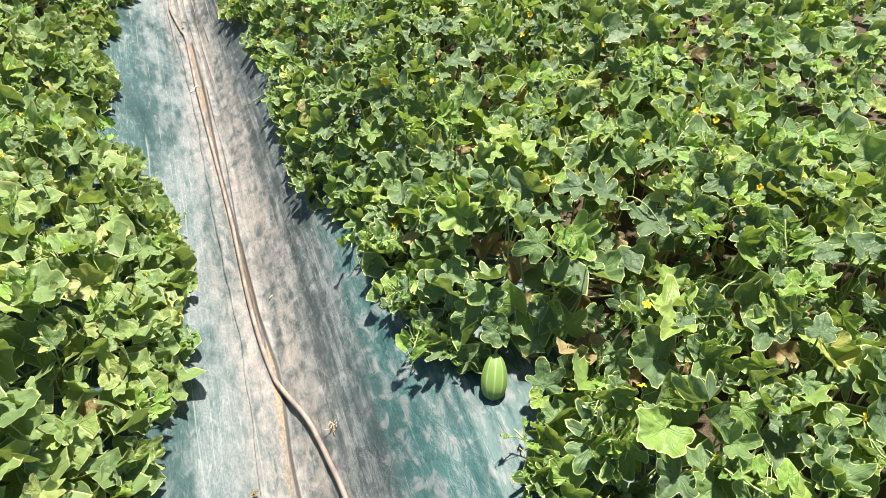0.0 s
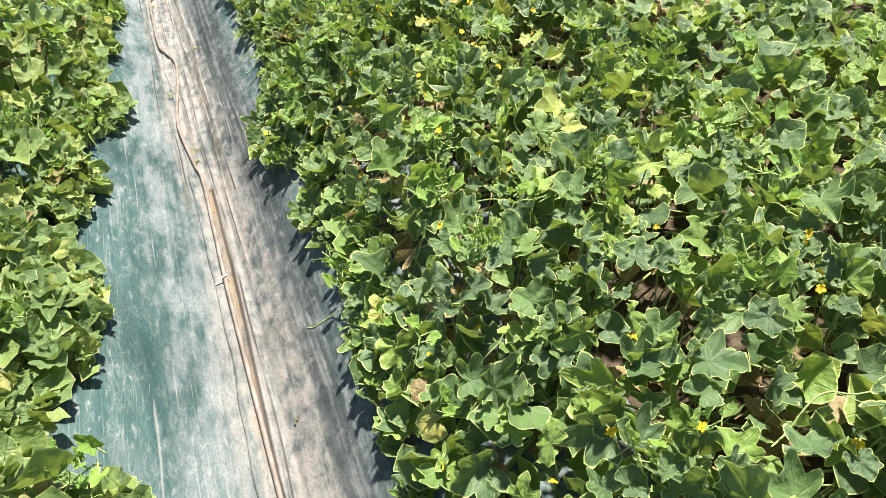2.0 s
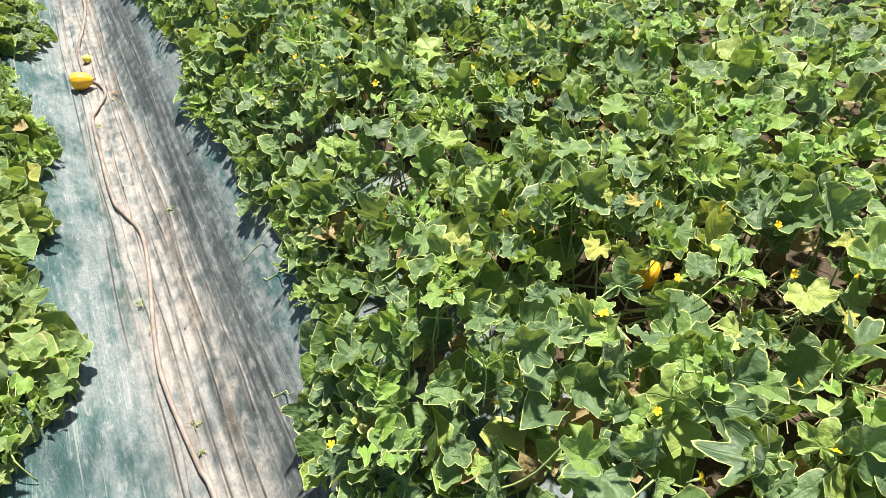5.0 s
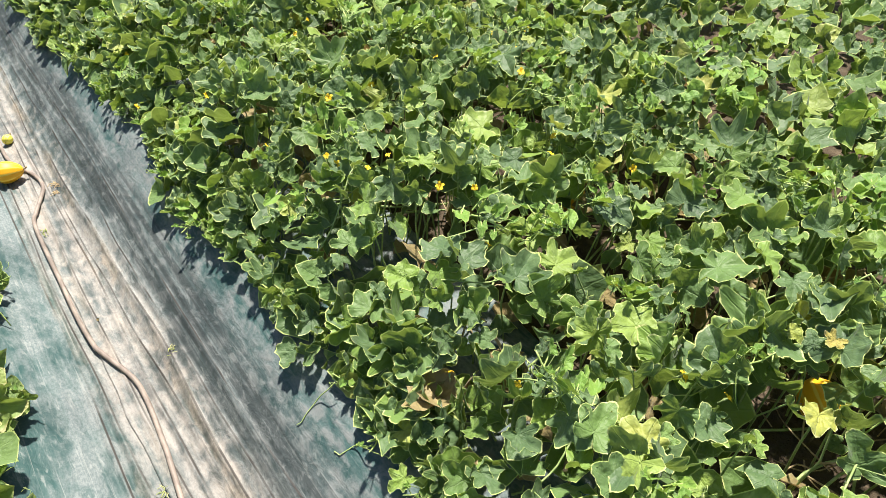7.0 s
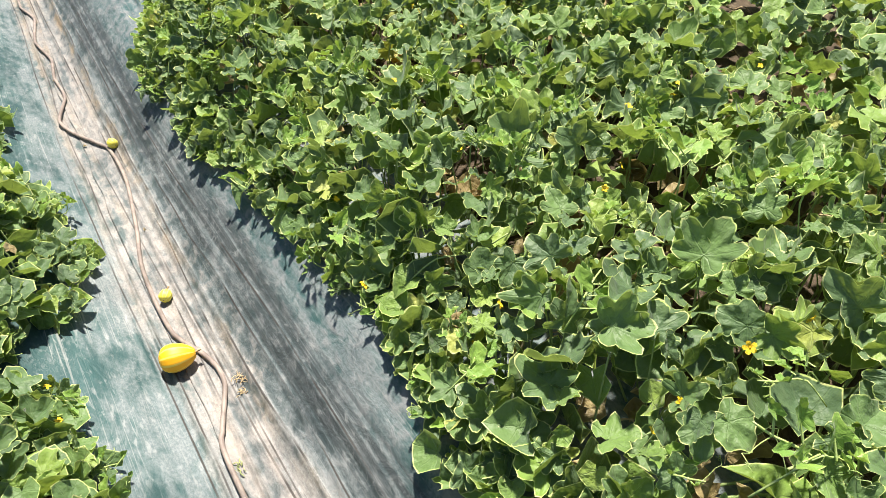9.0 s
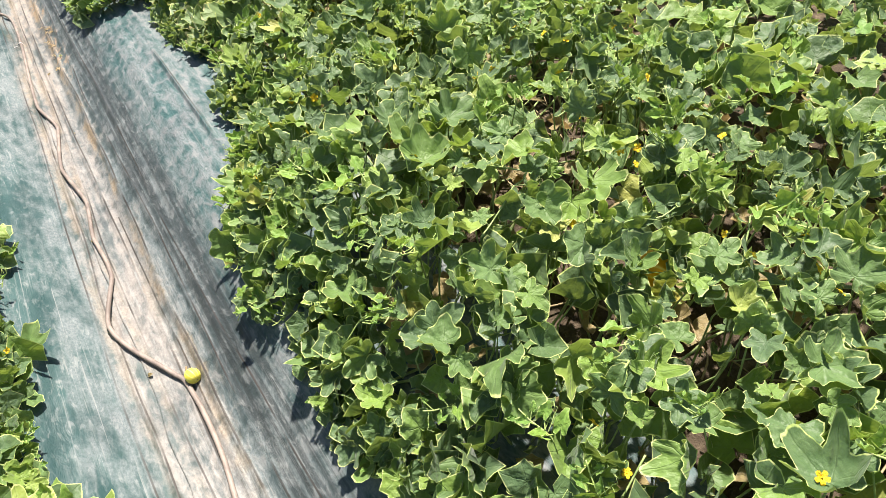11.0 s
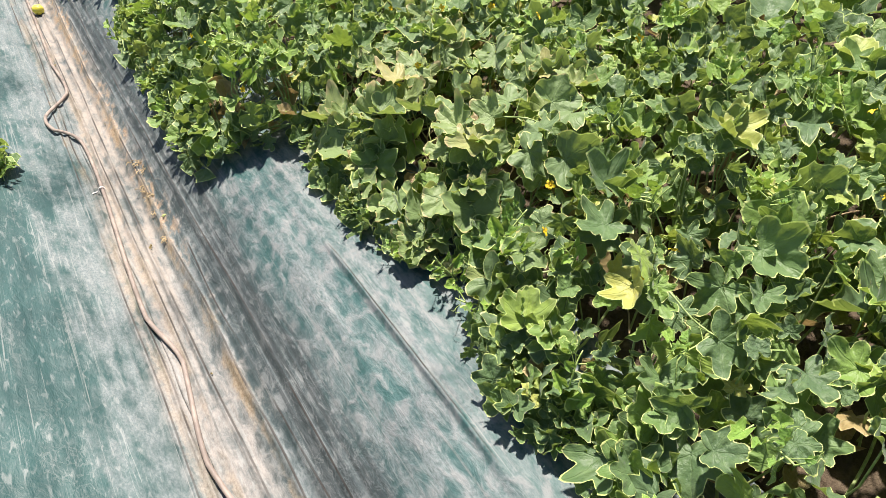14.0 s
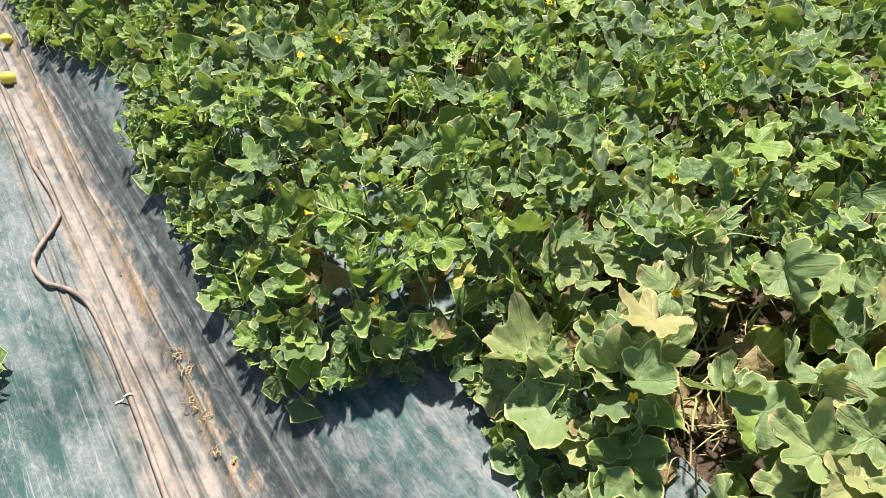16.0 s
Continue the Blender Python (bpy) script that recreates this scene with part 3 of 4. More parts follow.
# ---- leaves ----
def leaf_data(name, rings, around, rnd, material, lobes=(0.25, 0.5, 0.7, 0.85, 1.0, 1.1)):
    """A lobed, wavy melon leaf about 1 wide, its stalk end at the origin, tip along +y."""
    verts, uvs, rims, faces = [(0, 0, 0)], [(0.5, 0.5)], [-14.0], []
    lobed = rnd.choice(lobes) * (0.7 if around < 20 else 1.0)
    cup, wave, fold = rnd.uniform(-0.3, 0.4), rnd.uniform(0.05, 0.11), rnd.uniform(0.15, 1.05)
    phase, count = rnd.uniform(0, 6.28), rnd.choice((5, 6, 7, 8))
    droop, curl = rnd.uniform(-0.25, 0.5), rnd.uniform(-0.06, 0.06)
    bend, pleat = rnd.uniform(-0.35, 0.35), rnd.uniform(0.06, 0.24)
    stretch = [[1 + rnd.uniform(-0.13, 0.13) for _ in range(4)] for _ in range(2)]
    dense = np.linspace(0, math.pi, 181)
    outline = np.zeros_like(dense)
    for deg, reach, narrow in ((0, 0.80, 1.2 + 2.9 * lobed), (62, 0.64, 1.4 + 4.2 * lobed), (-62, 0.64, 1.4 + 4.2 * lobed), (122, 0.54, 1.4 + 3.6 * lobed)):
        outline += (reach * (1.0 - 0.12 * (1 - lobed) * (deg == 0)) * np.maximum(np.cos(dense - radians(deg)), 0.0) ** narrow) ** 6
    outline = (outline + 0.30 ** 6) ** (1 / 6) * (1 - 0.86 * np.clip((dense - 2.55) / 0.55, 0.0, 1.0) ** 1.6)
    full = np.concatenate((-dense[:0:-1], dense))
    radius = np.concatenate((outline[:0:-1], outline))
    run = np.concatenate(([0.0], np.cumsum(np.hypot(np.diff(radius * np.sin(full)), np.diff(radius * np.cos(full))))))
    spread = np.interp((np.arange(around) + 0.5) / around, run / run[-1], full)
    waves, teeth = rnd.choice((11, 13, 15)), rnd.choice((21, 25, 27))
    for ring in rings:
        for k in range(around):
            a, along = float(spread[k]), 2 * math.pi * k / around
            half = stretch[0 if a < 0 else 1]
            r = float(np.interp(abs(a), dense, outline)) * float(np.interp(abs(a), (0.0, 1.0, 2.1, math.pi), (1.0, half[1], half[2], half[3])))
            off = min(abs((a - radians(deg) + math.pi) % (2 * math.pi) - math.pi) for deg in LOBES)
            r *= 1 + (0.020 * math.sin(waves * along + phase) + 0.014 * math.sin(teeth * along + 3 * phase) * (around > 40) + rnd.uniform(-0.006, 0.006)) * (ring > 0.9)
            r = r * ring + (1 - ring) * ring * 0.10 * (abs(a) < 2.7)
            x, y = r * math.sin(a), r * math.cos(a)
            z = cup * r * r * 1.4 + fold * (math.sqrt(x * x + 0.006) - 0.077) * (0.4 + r) - droop * max(0.0, y) ** 2 + bend * x * y + pleat * r * (1 - math.cos(2 * min(off, 0.6))) * 0.9
            z += wave * math.sin(count * a + phase) * ring ** 2.5 + 0.046 * math.sin(waves * along + 2 * phase) * ring ** 4 + 0.007 * rnd.uniform(-1, 1) * ring + curl * smooth(0.75, 1.0, ring)
            verts.append((x, y, z))
            uvs.append((0.5 + x * 0.75, 0.5 + y * 0.75))
            rims.append((ring - 0.94) / 0.06)
    for k in range(around - 1):
        faces.append((0, 2 + k, 1 + k))
        for j in range(len(rings) - 1):
            a, b = 1 + j * around + k, 1 + (j + 1) * around + k
            faces.append((a, a + 1, b + 1, b))
    return verts, faces, uvs, rims


def leaf_mesh(name, verts, faces, uvs, rims, material):
    me = bpy.data.meshes.new(name)
    me.from_pydata([tuple(map(float, v)) for v in verts], [], faces)
    me.materials.append(material)
    me.polygons.foreach_set("use_smooth", [True] * len(me.polygons))
    idx = np.empty(len(me.loops), dtype=np.int32)
    me.loops.foreach_get("vertex_index", idx)
    me.uv_layers.new(name="UVMap").data.foreach_set("uv", np.array(uvs, dtype=np.float32)[idx].ravel())
    me.attributes.new("rim", "FLOAT", "POINT").data.foreach_set("value", np.array(rims, dtype=np.float32))
    me.update()
    return me


dice = random.Random(7)
NEAR = [leaf_data("leaf", (0.5, 0.88, 1.0), 54, dice, LEAF) for _ in range(24)]
MIDDLE = [leaf_data("leaf", (0.62, 1.0), 38, dice, LEAF) for _ in range(24)]
FAR = [leaf_data("leaf", (0.58, 1.0), 18, dice, LEAF) for _ in range(12)]
NEAR_MESH = [leaf_mesh("leaf", *d, LEAF) for d in NEAR]
YELLOW_MESH = [leaf_mesh("leaf", *d, LEAF_YELLOW) for d in NEAR]
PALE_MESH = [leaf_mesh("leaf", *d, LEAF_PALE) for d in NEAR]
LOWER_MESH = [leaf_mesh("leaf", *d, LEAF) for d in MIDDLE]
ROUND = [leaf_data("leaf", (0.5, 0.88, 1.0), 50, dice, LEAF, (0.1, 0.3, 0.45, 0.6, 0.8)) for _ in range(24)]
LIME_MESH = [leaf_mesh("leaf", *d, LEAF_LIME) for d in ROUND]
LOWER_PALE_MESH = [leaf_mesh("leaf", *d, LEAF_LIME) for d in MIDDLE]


def leaf_pose(x, y, z, size, rnd, tilt=None, out=0.0):
    """A leaf's pose: mostly face up, tipped some way, tip pointing anywhere."""
    tip = rnd.uniform(0, 2 * math.pi)
    lean = (abs(rnd.gauss(0, 33)) if rnd.random() < 0.66 else rnd.uniform(42, 82)) if tilt is None else tilt
    way = rnd.uniform(0, 2 * math.pi)
    n = Vector((math.sin(radians(lean)) * math.cos(way) + out - 0.10, math.sin(radians(lean)) * math.sin(way) - 0.20, math.cos(radians(min(lean, 80)))))
    q = Vector((0, 0, 1)).rotation_difference(n.normalized())
    return Matrix.Translation((x, y, z)) @ q.to_matrix().to_4x4() @ Matrix.Rotation(tip, 4, "Z") @ Matrix.Scale(size, 4)


def leaf_size(rnd):
    return rnd.choice((0.045, 0.056, 0.064, 0.072, 0.080, 0.087, 0.100)) * rnd.uniform(0.88, 1.13)


def spots(x0, x1, y0, y1, per_m2, rnd):
    for _ in range(int((x1 - x0) * (y1 - y0) * per_m2)):
        yield rnd.uniform(x0, x1), rnd.uniform(y0, y1)


def petiole(base, top, rnd):
    b, t = Vector(base), Vector(top)
    mid = b.lerp(t, 0.55) + Vector((rnd.uniform(-0.02, 0.02), rnd.uniform(-0.02, 0.02), 0.01))
    return tube((b, mid, t), (0.0028, 0.0024, 0.0018), 4, False)


def flower_mesh():
    """Five broad petals round a raised centre, on a short green cup."""
    verts, faces = [], []
    for p in range(5):
        a0, n = 2 * math.pi * p / 5, len(verts)
        for r, w, z in ((0.12, 0.09, 0.0), (0.50, 0.33, 0.24 + 0.05 * (p % 2)), (0.80, 0.31, 0.40 - 0.14 * (p % 3)), (0.96 - 0.07 * (p % 2), 0.12, 0.36 - 0.22 * (p % 3))):
            for s in (-1, 0, 1):
                x, y = r, w * s
                verts.append((x * math.cos(a0) - y * math.sin(a0), x * math.sin(a0) + y * math.cos(a0), z - 0.05 * (s == 0)))
        for j in range(3):
            for i in range(2):
                a = n + j * 3 + i
                faces.append((a, a + 1, a + 4, a + 3))
    ball = [(0.17 * math.cos(a) * c, 0.17 * math.sin(a) * c, 0.05 + h) for h, c in ((0.0, 1), (0.12, 0.8), (0.18, 0.3)) for a in np.arange(6) * math.pi / 3]
    n = len(verts)
    verts += ball
    faces += [(n + j * 6 + k, n + j * 6 + (k + 1) % 6, n + (j + 1) * 6 + (k + 1) % 6, n + (j + 1) * 6 + k) for j in range(2) for k in range(6)]
    return mesh("flower", verts, faces, PETAL)


def calyx_mesh():
    """The green cup and short stalk under a flower."""
    v, f = tube(((0, 0, -1.6), (0.05, 0, -0.9), (0, 0, -0.5), (0, 0, -0.02)), (0.08, 0.10, 0.22, 0.17), 6)
    return mesh("calyx", v, f, STEM)


CALYX = calyx_mesh()
FLOWER = flower_mesh()


def joined_leaves(name, poses, packs, material):
    """Many leaves in one mesh, from (pose, which shape) pairs."""
    pv, pf, pu, pr, n = [], [], [], [], 0
    for m, which in poses:
        v, f, u, r = packs[which % len(packs)]
        m = np.array(m)
        pv.append(v @ m[:3, :3].T + m[:3, 3])
        pf += [tuple(i + n for i in face) for face in f]
        pu.append(u), pr.append(r)
        n += len(v)
    return leaf_mesh(name, np.concatenate(pv), pf, np.concatenate(pu), np.concatenate(pr), material)


COARSE = [(np.array(v), f, np.array(u), np.array(r)) for v, f, u, r in [leaf_data("leaf", (0.6, 1.0), 13, dice, LEAF) for _ in range(12)]]
PACKS = [(np.array(v), f, np.array(u), np.array(r)) for v, f, u, r in FAR]
FINE = [(np.array(v), f, np.array(u), np.array(r)) for v, f, u, r in MIDDLE]


def curl_line(start, way, length, turns, rnd):
    """A thin tendril that runs out and ends in a coil."""
    pts, side = [], way.cross(Vector((0, 0, 1))).normalized()
    for k in range(11):
        t = k / 10
        coil = max(0.0, t - 0.55) / 0.45
        a = coil * turns * 6.28
        pts.append(start + way * length * min(t, 0.7) + Vector((0, 0, 0.25 * length * math.sin(t * 2.2)))
                   + (side * math.sin(a) + Vector((0, 0, 1)) * (1 - math.cos(a))) * 0.09 * length * (coil > 0) + side * 0.1 * length * math.sin(t * 3))
    return tube(pts, [0.0012 * (1 - 0.05 * k) for k in range(11)], 3, False)


def shoot_mesh(rnd):
    """A vine's growing tip: a thick pale stem, small crumpled leaves and tendrils."""
    poses, green = [], []
    tip = [Vector((0.0, -0.05, -0.09)), Vector((0.0, -0.035, -0.02)), Vector((0, 0.02, 0.004)), Vector((0.004, 0.055, 0.022))]
    green.append(tube(glide(tip, 3), (0.0018,) * 3 + (0.0024,) * 3 + (0.0022,) * 3 + (0.0015,), 5))
    for k in range(rnd.choice((5, 6, 6))):
        y = -0.05 + 0.021 * k
        side = -1 if k % 2 else 1
        size = max(0.020, 0.056 - 0.007 * k) * rnd.uniform(0.85, 1.2)
        at = Vector((side * rnd.uniform(0.015, 0.032), y + rnd.uniform(-0.008, 0.012), 0.012 + rnd.uniform(0, 0.018)))
        q = Euler((rnd.uniform(0.1, 0.9), rnd.uniform(-0.4, 0.4), -side * rnd.uniform(0.5, 1.4))).to_matrix().to_4x4()
        poses.append((Matrix.Translation(at) @ q @ Matrix.Diagonal((0.62 * size, size, size, 1)), rnd.randrange(12)))
        green.append(tube((Vector((0, y - 0.012, 0)), at), (0.002, 0.0015), 4, False))
    for _ in range(2):
        green.append(curl_line(Vector((0, rnd.uniform(-0.03, 0.04), 0.0)), Vector((rnd.uniform(-1, 1), rnd.uniform(0.1, 1), 0.1)).normalized(), rnd.uniform(0.06, 0.11), rnd.uniform(0.8, 2.2), rnd))
    me = joined_leaves("shoot_tip", poses, PACKS, LEAF_TIP)
    v, f = gather(green)
    both = bmesh.new()
    both.from_mesh(me)
    rest = mesh("shoot_stem", v, f, STEM)
    start = len(both.faces)
    both.from_mesh(rest)
    both.faces.ensure_lookup_table()
    for face in both.faces[start:]:
        face.material_index = 1
    both.to_mesh(me)
    both.free()
    me.materials.append(STEM_PALE)
    return me


SHOOTS = [shoot_mesh(dice) for _ in range(8)]


OPENINGS = ((1.13, 5.77, 0.045), (0.99, 10.30, 0.06), (0.94, 8.04, 0.05), (1.09, 4.96, 0.05), (0.88, 10.40, 0.125), (0.67, 10.30, 0.09), (1.35, 4.72, 0.10), (1.25, 8.75, 0.07))
BARE = ((1.02, 10.378, 0.050), (0.955, 10.355, 0.075), (0.88, 10.33, 0.07))
PALE_SPOTS = ((0.90, 10.62, 0.18), (0.62, 10.45, 0.30), (0.85, 10.25, 0.28), (0.72, 10.0, 0.22))
YELLOW_SPOTS = ((1.18, 4.90, 0.20), (1.30, 4.62, 0.20), (1.05, 8.80, 0.08), (0.95, 8.05, 0.10), (1.10, 5.70, 0.10))


TENDRILS = ((0.397, 5.529, 0.348, 5.59), (0.396, 5.699, 0.313, 5.715), (0.307, 5.177, 0.268, 5.238), (0.394, 3.982, 0.295, 4.042))


def near(table, x, y):
    return any((x - a) ** 2 + (y - b) ** 2 < r * r for a, b, r in table)


def sparse(x, y):
    """Small gaps here and there in the foliage."""
    return noise.noise((x * 4.6, y * 4.6, 7.0)) > 0.36


def melon_plant(x0, x1, y0, y1, density, most, rnd, label, group, shapes=None, massed=None):
    """A plant with its own leaves, vines, stalks, shoot tips and flowers."""
    cx, cy = (x0 + x1) / 2, (y0 + y1) / 2
    base = Vector((cx, cy, lie(cx, cy)))
    plant = tagged(new("melon_plant"), label, "melon plant", group)
    plant.location = base
    here = Matrix.Translation(-base)
    stalks, leaves = [], []
    side = 1 if x0 > 0 else -1
    for x, y in spots(x0, x1, y0, y1, density, rnd):
        d = inside(x, y)
        if d < 0.025 or (near(OPENINGS, x, y) and rnd.random() < 0.92) or (d > 0.15 and sparse(x, y) and rnd.random() < 0.72):
            continue
        pale, yellow = near(PALE_SPOTS, x, y), near(YELLOW_SPOTS, x, y) and rnd.random() < 0.2
        size = leaf_size(rnd) * (0.85 if yellow else 1.24 if pale else 1.12 if shapes else 1.0)
        ground, top = lie(x, y), canopy(x, y)
        deep = 0.85 * rnd.random() ** 1.5
        z = max(top - (top - ground) * deep, ground + 0.04)
        m = leaf_pose(x, y, z, size * (1 - 0.3 * (d < 0.06)), rnd, abs(rnd.gauss(0, 34)) if pale else None, out=-0.35 * side * (1 - smooth(0.03, 0.22, d)))
        leaves.append((deep - 0.3 * yellow, m, rnd.randrange(24), YELLOW_MESH if yellow else PALE_MESH if pale else None))
        if d > 0.15 and rnd.random() < 0.5:
            foot = Vector((x + rnd.uniform(-0.05, 0.05), y + rnd.uniform(-0.05, 0.05), ground + 0.02))
            if inside(foot.x, foot.y) > 0.05:
                stalks.append(petiole(foot - base, m.translation - base, rnd))
    for _ in range(int((y1 - y0) * 95)):
        y = rnd.uniform(y0, y1)
        d = rnd.uniform(0.02, 0.17)
        x = edge(RIGHT_EDGE, y) + d if side > 0 else edge(LEFT_EDGE, y) - d
        ground, top = lie(x, y), canopy(x, y)
        z = ground + 0.025 + (top - ground - 0.02) * rnd.random()
        m = leaf_pose(x, y, z, leaf_size(rnd) * (0.68 if near(PALE_SPOTS, x, y) else 0.85), rnd, out=-0.45 * side)
        if near(OPENINGS, x, y):
            continue
        leaves.append((rnd.random() * 0.5, m, rnd.randrange(24), PALE_MESH if near(PALE_SPOTS, x, y) else None))
    span = len(leaves)
    leaves = [l for l in leaves if not near(BARE, l[1].translation.x, l[1].translation.y)]
    leaves.sort(key=lambda l: l[0])
    for k, (_, m, which, own) in enumerate(leaves[:most]):
        if k > 0.58 * most and own is None:
            own = LOWER_PALE_MESH if shapes else LOWER_MESH
        child("leaf", (own or shapes or NEAR_MESH)[which], plant, here @ m)
    if len(leaves) > most:
        under = child("lower_leaves", joined_leaves("lower_leaves", [(here @ m, w) for _, m, w, _ in leaves[most:most + (len(leaves) - most) * 8 // 9]], FINE if 9.4 < y1 < 11.2 and side > 0 else COARSE, massed or LEAF_FAR), plant)
        tagged(under, kind="stuff")
    for _ in range(6):
        y = rnd.uniform(y0, y1)
        line = []
        for k in range(11):
            x = x0 + (x1 - x0) * (k / 10 if x0 > 0 else 1 - k / 10)
            yy = y + 0.10 * math.sin(k * 0.9 + y * 7) + rnd.uniform(-0.035, 0.035)
            if inside(x, yy) > 0.05:
                line.append(Vector((x, yy, lie(x, yy) + 0.02 + 0.04 * rnd.random())) - base)
        if len(line) > 3:
            stalks.append(tube(glide(line, 3), 0.0033, 5))
    for _ in range(4):
        x, y, way = rnd.uniform(x0, x1), rnd.uniform(y0, y1), rnd.uniform(-1.2, 1.2) + (math.pi if side > 0 else 0.0)
        line = []
        for k in range(6):
            if inside(x, y) > 0.04:
                line.append(Vector((x, y, canopy(x, y) - 0.045 + 0.02 * math.sin(k * 1.7 + way))) - base)
            way += rnd.uniform(-0.35, 0.35)
            x, y = x + 0.055 * math.cos(way), y + 0.055 * math.sin(way)
        if len(line) == 6:
            stalks.append(tube(glide(line, 3), 0.0021, 5))
            stalks.append(curl_line(line[2], Vector((math.cos(way + 1.3), math.sin(way + 1.3), 0.25)), rnd.uniform(0.07, 0.12), rnd.uniform(1.0, 2.4), rnd))
            stalks.append(curl_line(line[4], Vector((math.cos(way - 1.1), math.sin(way - 1.1), 0.3)), rnd.uniform(0.06, 0.10), rnd.uniform(1.0, 2.4), rnd))
    v, f = gather(stalks)
    child("vines", mesh("vines", v, f, STEM), plant)
    for _ in range(span // 25):
        x, y = rnd.uniform(x0, x1), rnd.uniform(y0, y1)
        d = inside(x, y)
        if d < 0.0 or any(near(OPENINGS, x + a, y + b) for a in (-0.06, 0.06) for b in (-0.06, 0.06)):
            continue
        m = Matrix.Translation((x, y, canopy(x, y) + 0.005)) @ Euler((rnd.uniform(-0.5, 0.9), rnd.uniform(-0.6, 0.6), rnd.uniform(0, 6.28))).to_matrix().to_4x4() @ Matrix.Scale(rnd.uniform(0.65, 1.1), 4)
        child("shoot_tip", rnd.choice(SHOOTS), plant, here @ m, "bright green curled shoot tip with tendrils")
    for _ in range(3):
        y = rnd.uniform(y0, y1)
        d = rnd.uniform(0.015, 0.06)
        x = edge(RIGHT_EDGE, y) + d if side > 0 else edge(LEFT_EDGE, y) - d
        m = Matrix.Translation((x, y, lie(x, y) + rnd.uniform(0.035, 0.055))) @ Matrix.Rotation(radians(90 * side + rnd.uniform(-60, 60)), 4, "Z") @ Matrix.Scale(rnd.uniform(0.6, 0.9), 4)
        child("shoot_tip", rnd.choice(SHOOTS), plant, here @ m, "bright green shoot tip trailing over the film")
    for ax, ay, bx, by in TENDRILS:
        if x0 <= ax < x1 and y0 <= ay < y1:
            line = [Vector((ax + (bx - ax) * k / 6 + 0.006 * math.sin(k * 1.3), ay + (by - ay) * k / 6 + 0.008 * math.sin(k * 0.9), 0)) for k in range(-2, 7)]
            for k, q in enumerate(line):
                q.z = lie(q.x, q.y) + 0.014 + 0.012 * max(0, 4 - k)
            v, f = tube(glide([q - base for q in line], 3), 0.0013, 4)
            child("tendril", mesh("tendril", v, f, STEM_PALE), plant, None, "thin pale tendril reaching over the film")
    for _ in range(max(1, span // 29)):
        x, y = rnd.uniform(x0, x1), rnd.uniform(y0, y1)
        if inside(x, y) < 0.03:
            continue
        m = Matrix.Translation((x, y, canopy(x, y) + rnd.uniform(-0.028, 0.014))) @ Euler((rnd.uniform(-1.3, 1.3), rnd.uniform(-1.3, 1.3), rnd.uniform(0, 6))).to_matrix().to_4x4() @ Matrix.Scale(rnd.uniform(0.009, 0.014), 4)
        bloom = child("flower", FLOWER, plant, here @ m, "open yellow melon flower")
        child("calyx", CALYX, bloom, Matrix.Identity(4), "green cup of the flower")
    return plant


def massed_leaves(name, x0, x1, y0, y1, density, rnd, label, material=None, shapes=None):
    """The far part of a bed, as one mass of leaves."""
    poses = []
    for x, y in spots(x0, x1, y0, y1, density, rnd):
        if inside(x, y) > 0.03:
            top, ground = canopy(x, y), lie(x, y)
            z = top - (top - ground) * 0.75 * rnd.random() ** 1.7
            poses.append((leaf_pose(x, y, z, leaf_size(rnd), rnd), rnd.randrange(12)))
    return tagged(new(name, joined_leaves(name, poses, shapes or COARSE, material or LEAF_FAR)), label, "melon leaves", kind="stuff")


crop = random.Random(11)
y = 0.9
while y < 14.2:
    melon_plant(0.10, 1.62, y, y + 0.62, 585, 203, crop, "sprawling melon plant with lobed green leaves on the raised bed", "melon plants in the bed beside the furrow")
    y += 0.62
y = 1.5
while y < 12.2:
    if y < 6.0:
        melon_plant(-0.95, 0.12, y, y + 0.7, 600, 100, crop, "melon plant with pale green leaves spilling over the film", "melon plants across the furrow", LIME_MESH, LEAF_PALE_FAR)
    else:
        melon_plant(-0.95, 0.12, y, y + 0.7, 600, 100, crop, "melon plant with fresh green leaves spilling over the film", "melon plants across the furrow")
    y += 0.7
def massed_shoots(name, x0, x1, y0, y1, density, rnd, label):
    """Bright growing tips over the far part of a bed."""
    poses = []
    for x, y in spots(x0, x1, y0, y1, density, rnd):
        if inside(x, y) > 0.03:
            z = canopy(x, y)
            for _ in range(6):
                poses.append((leaf_pose(x + rnd.uniform(-0.04, 0.04), y + rnd.uniform(-0.04, 0.04), z + rnd.uniform(-0.01, 0.035), rnd.uniform(0.02, 0.05), rnd), rnd.randrange(12)))
    return tagged(new(name, joined_leaves(name, poses, COARSE, LEAF_TIP)), label, "melon shoots", kind="stuff")


massed_shoots("melon_shoots", 1.58, 3.8, 0.5, 15.0, 16, crop, "bright green shoot tips over the wide bed")
massed_shoots("melon_shoots", -2.3, -0.93, 1.0, 13.0, 12, crop, "bright green shoot tips on the bed across the furrow")
massed_leaves("melon_foliage", 1.58, 2.5, 1.0, 15.0, 380, crop, "dense green melon leaves covering the wide bed", shapes=PACKS)
massed_leaves("melon_foliage", 2.5, 3.8, 1.0, 15.5, 290, crop, "dense green melon leaves along the far side of the bed")
massed_leaves("melon_foliage", 1.58, 3.8, -0.5, 1.0, 200, crop, "green melon leaves at the near end of the wide bed")
massed_leaves("melon_foliage", 0.15, 1.62, 14.2, 15.5, 330, crop, "green melon leaves at the far end of the bed")
massed_leaves("melon_foliage", 0.15, 1.62, -0.5, 0.92, 330, crop, "green melon leaves at the near end of the bed")
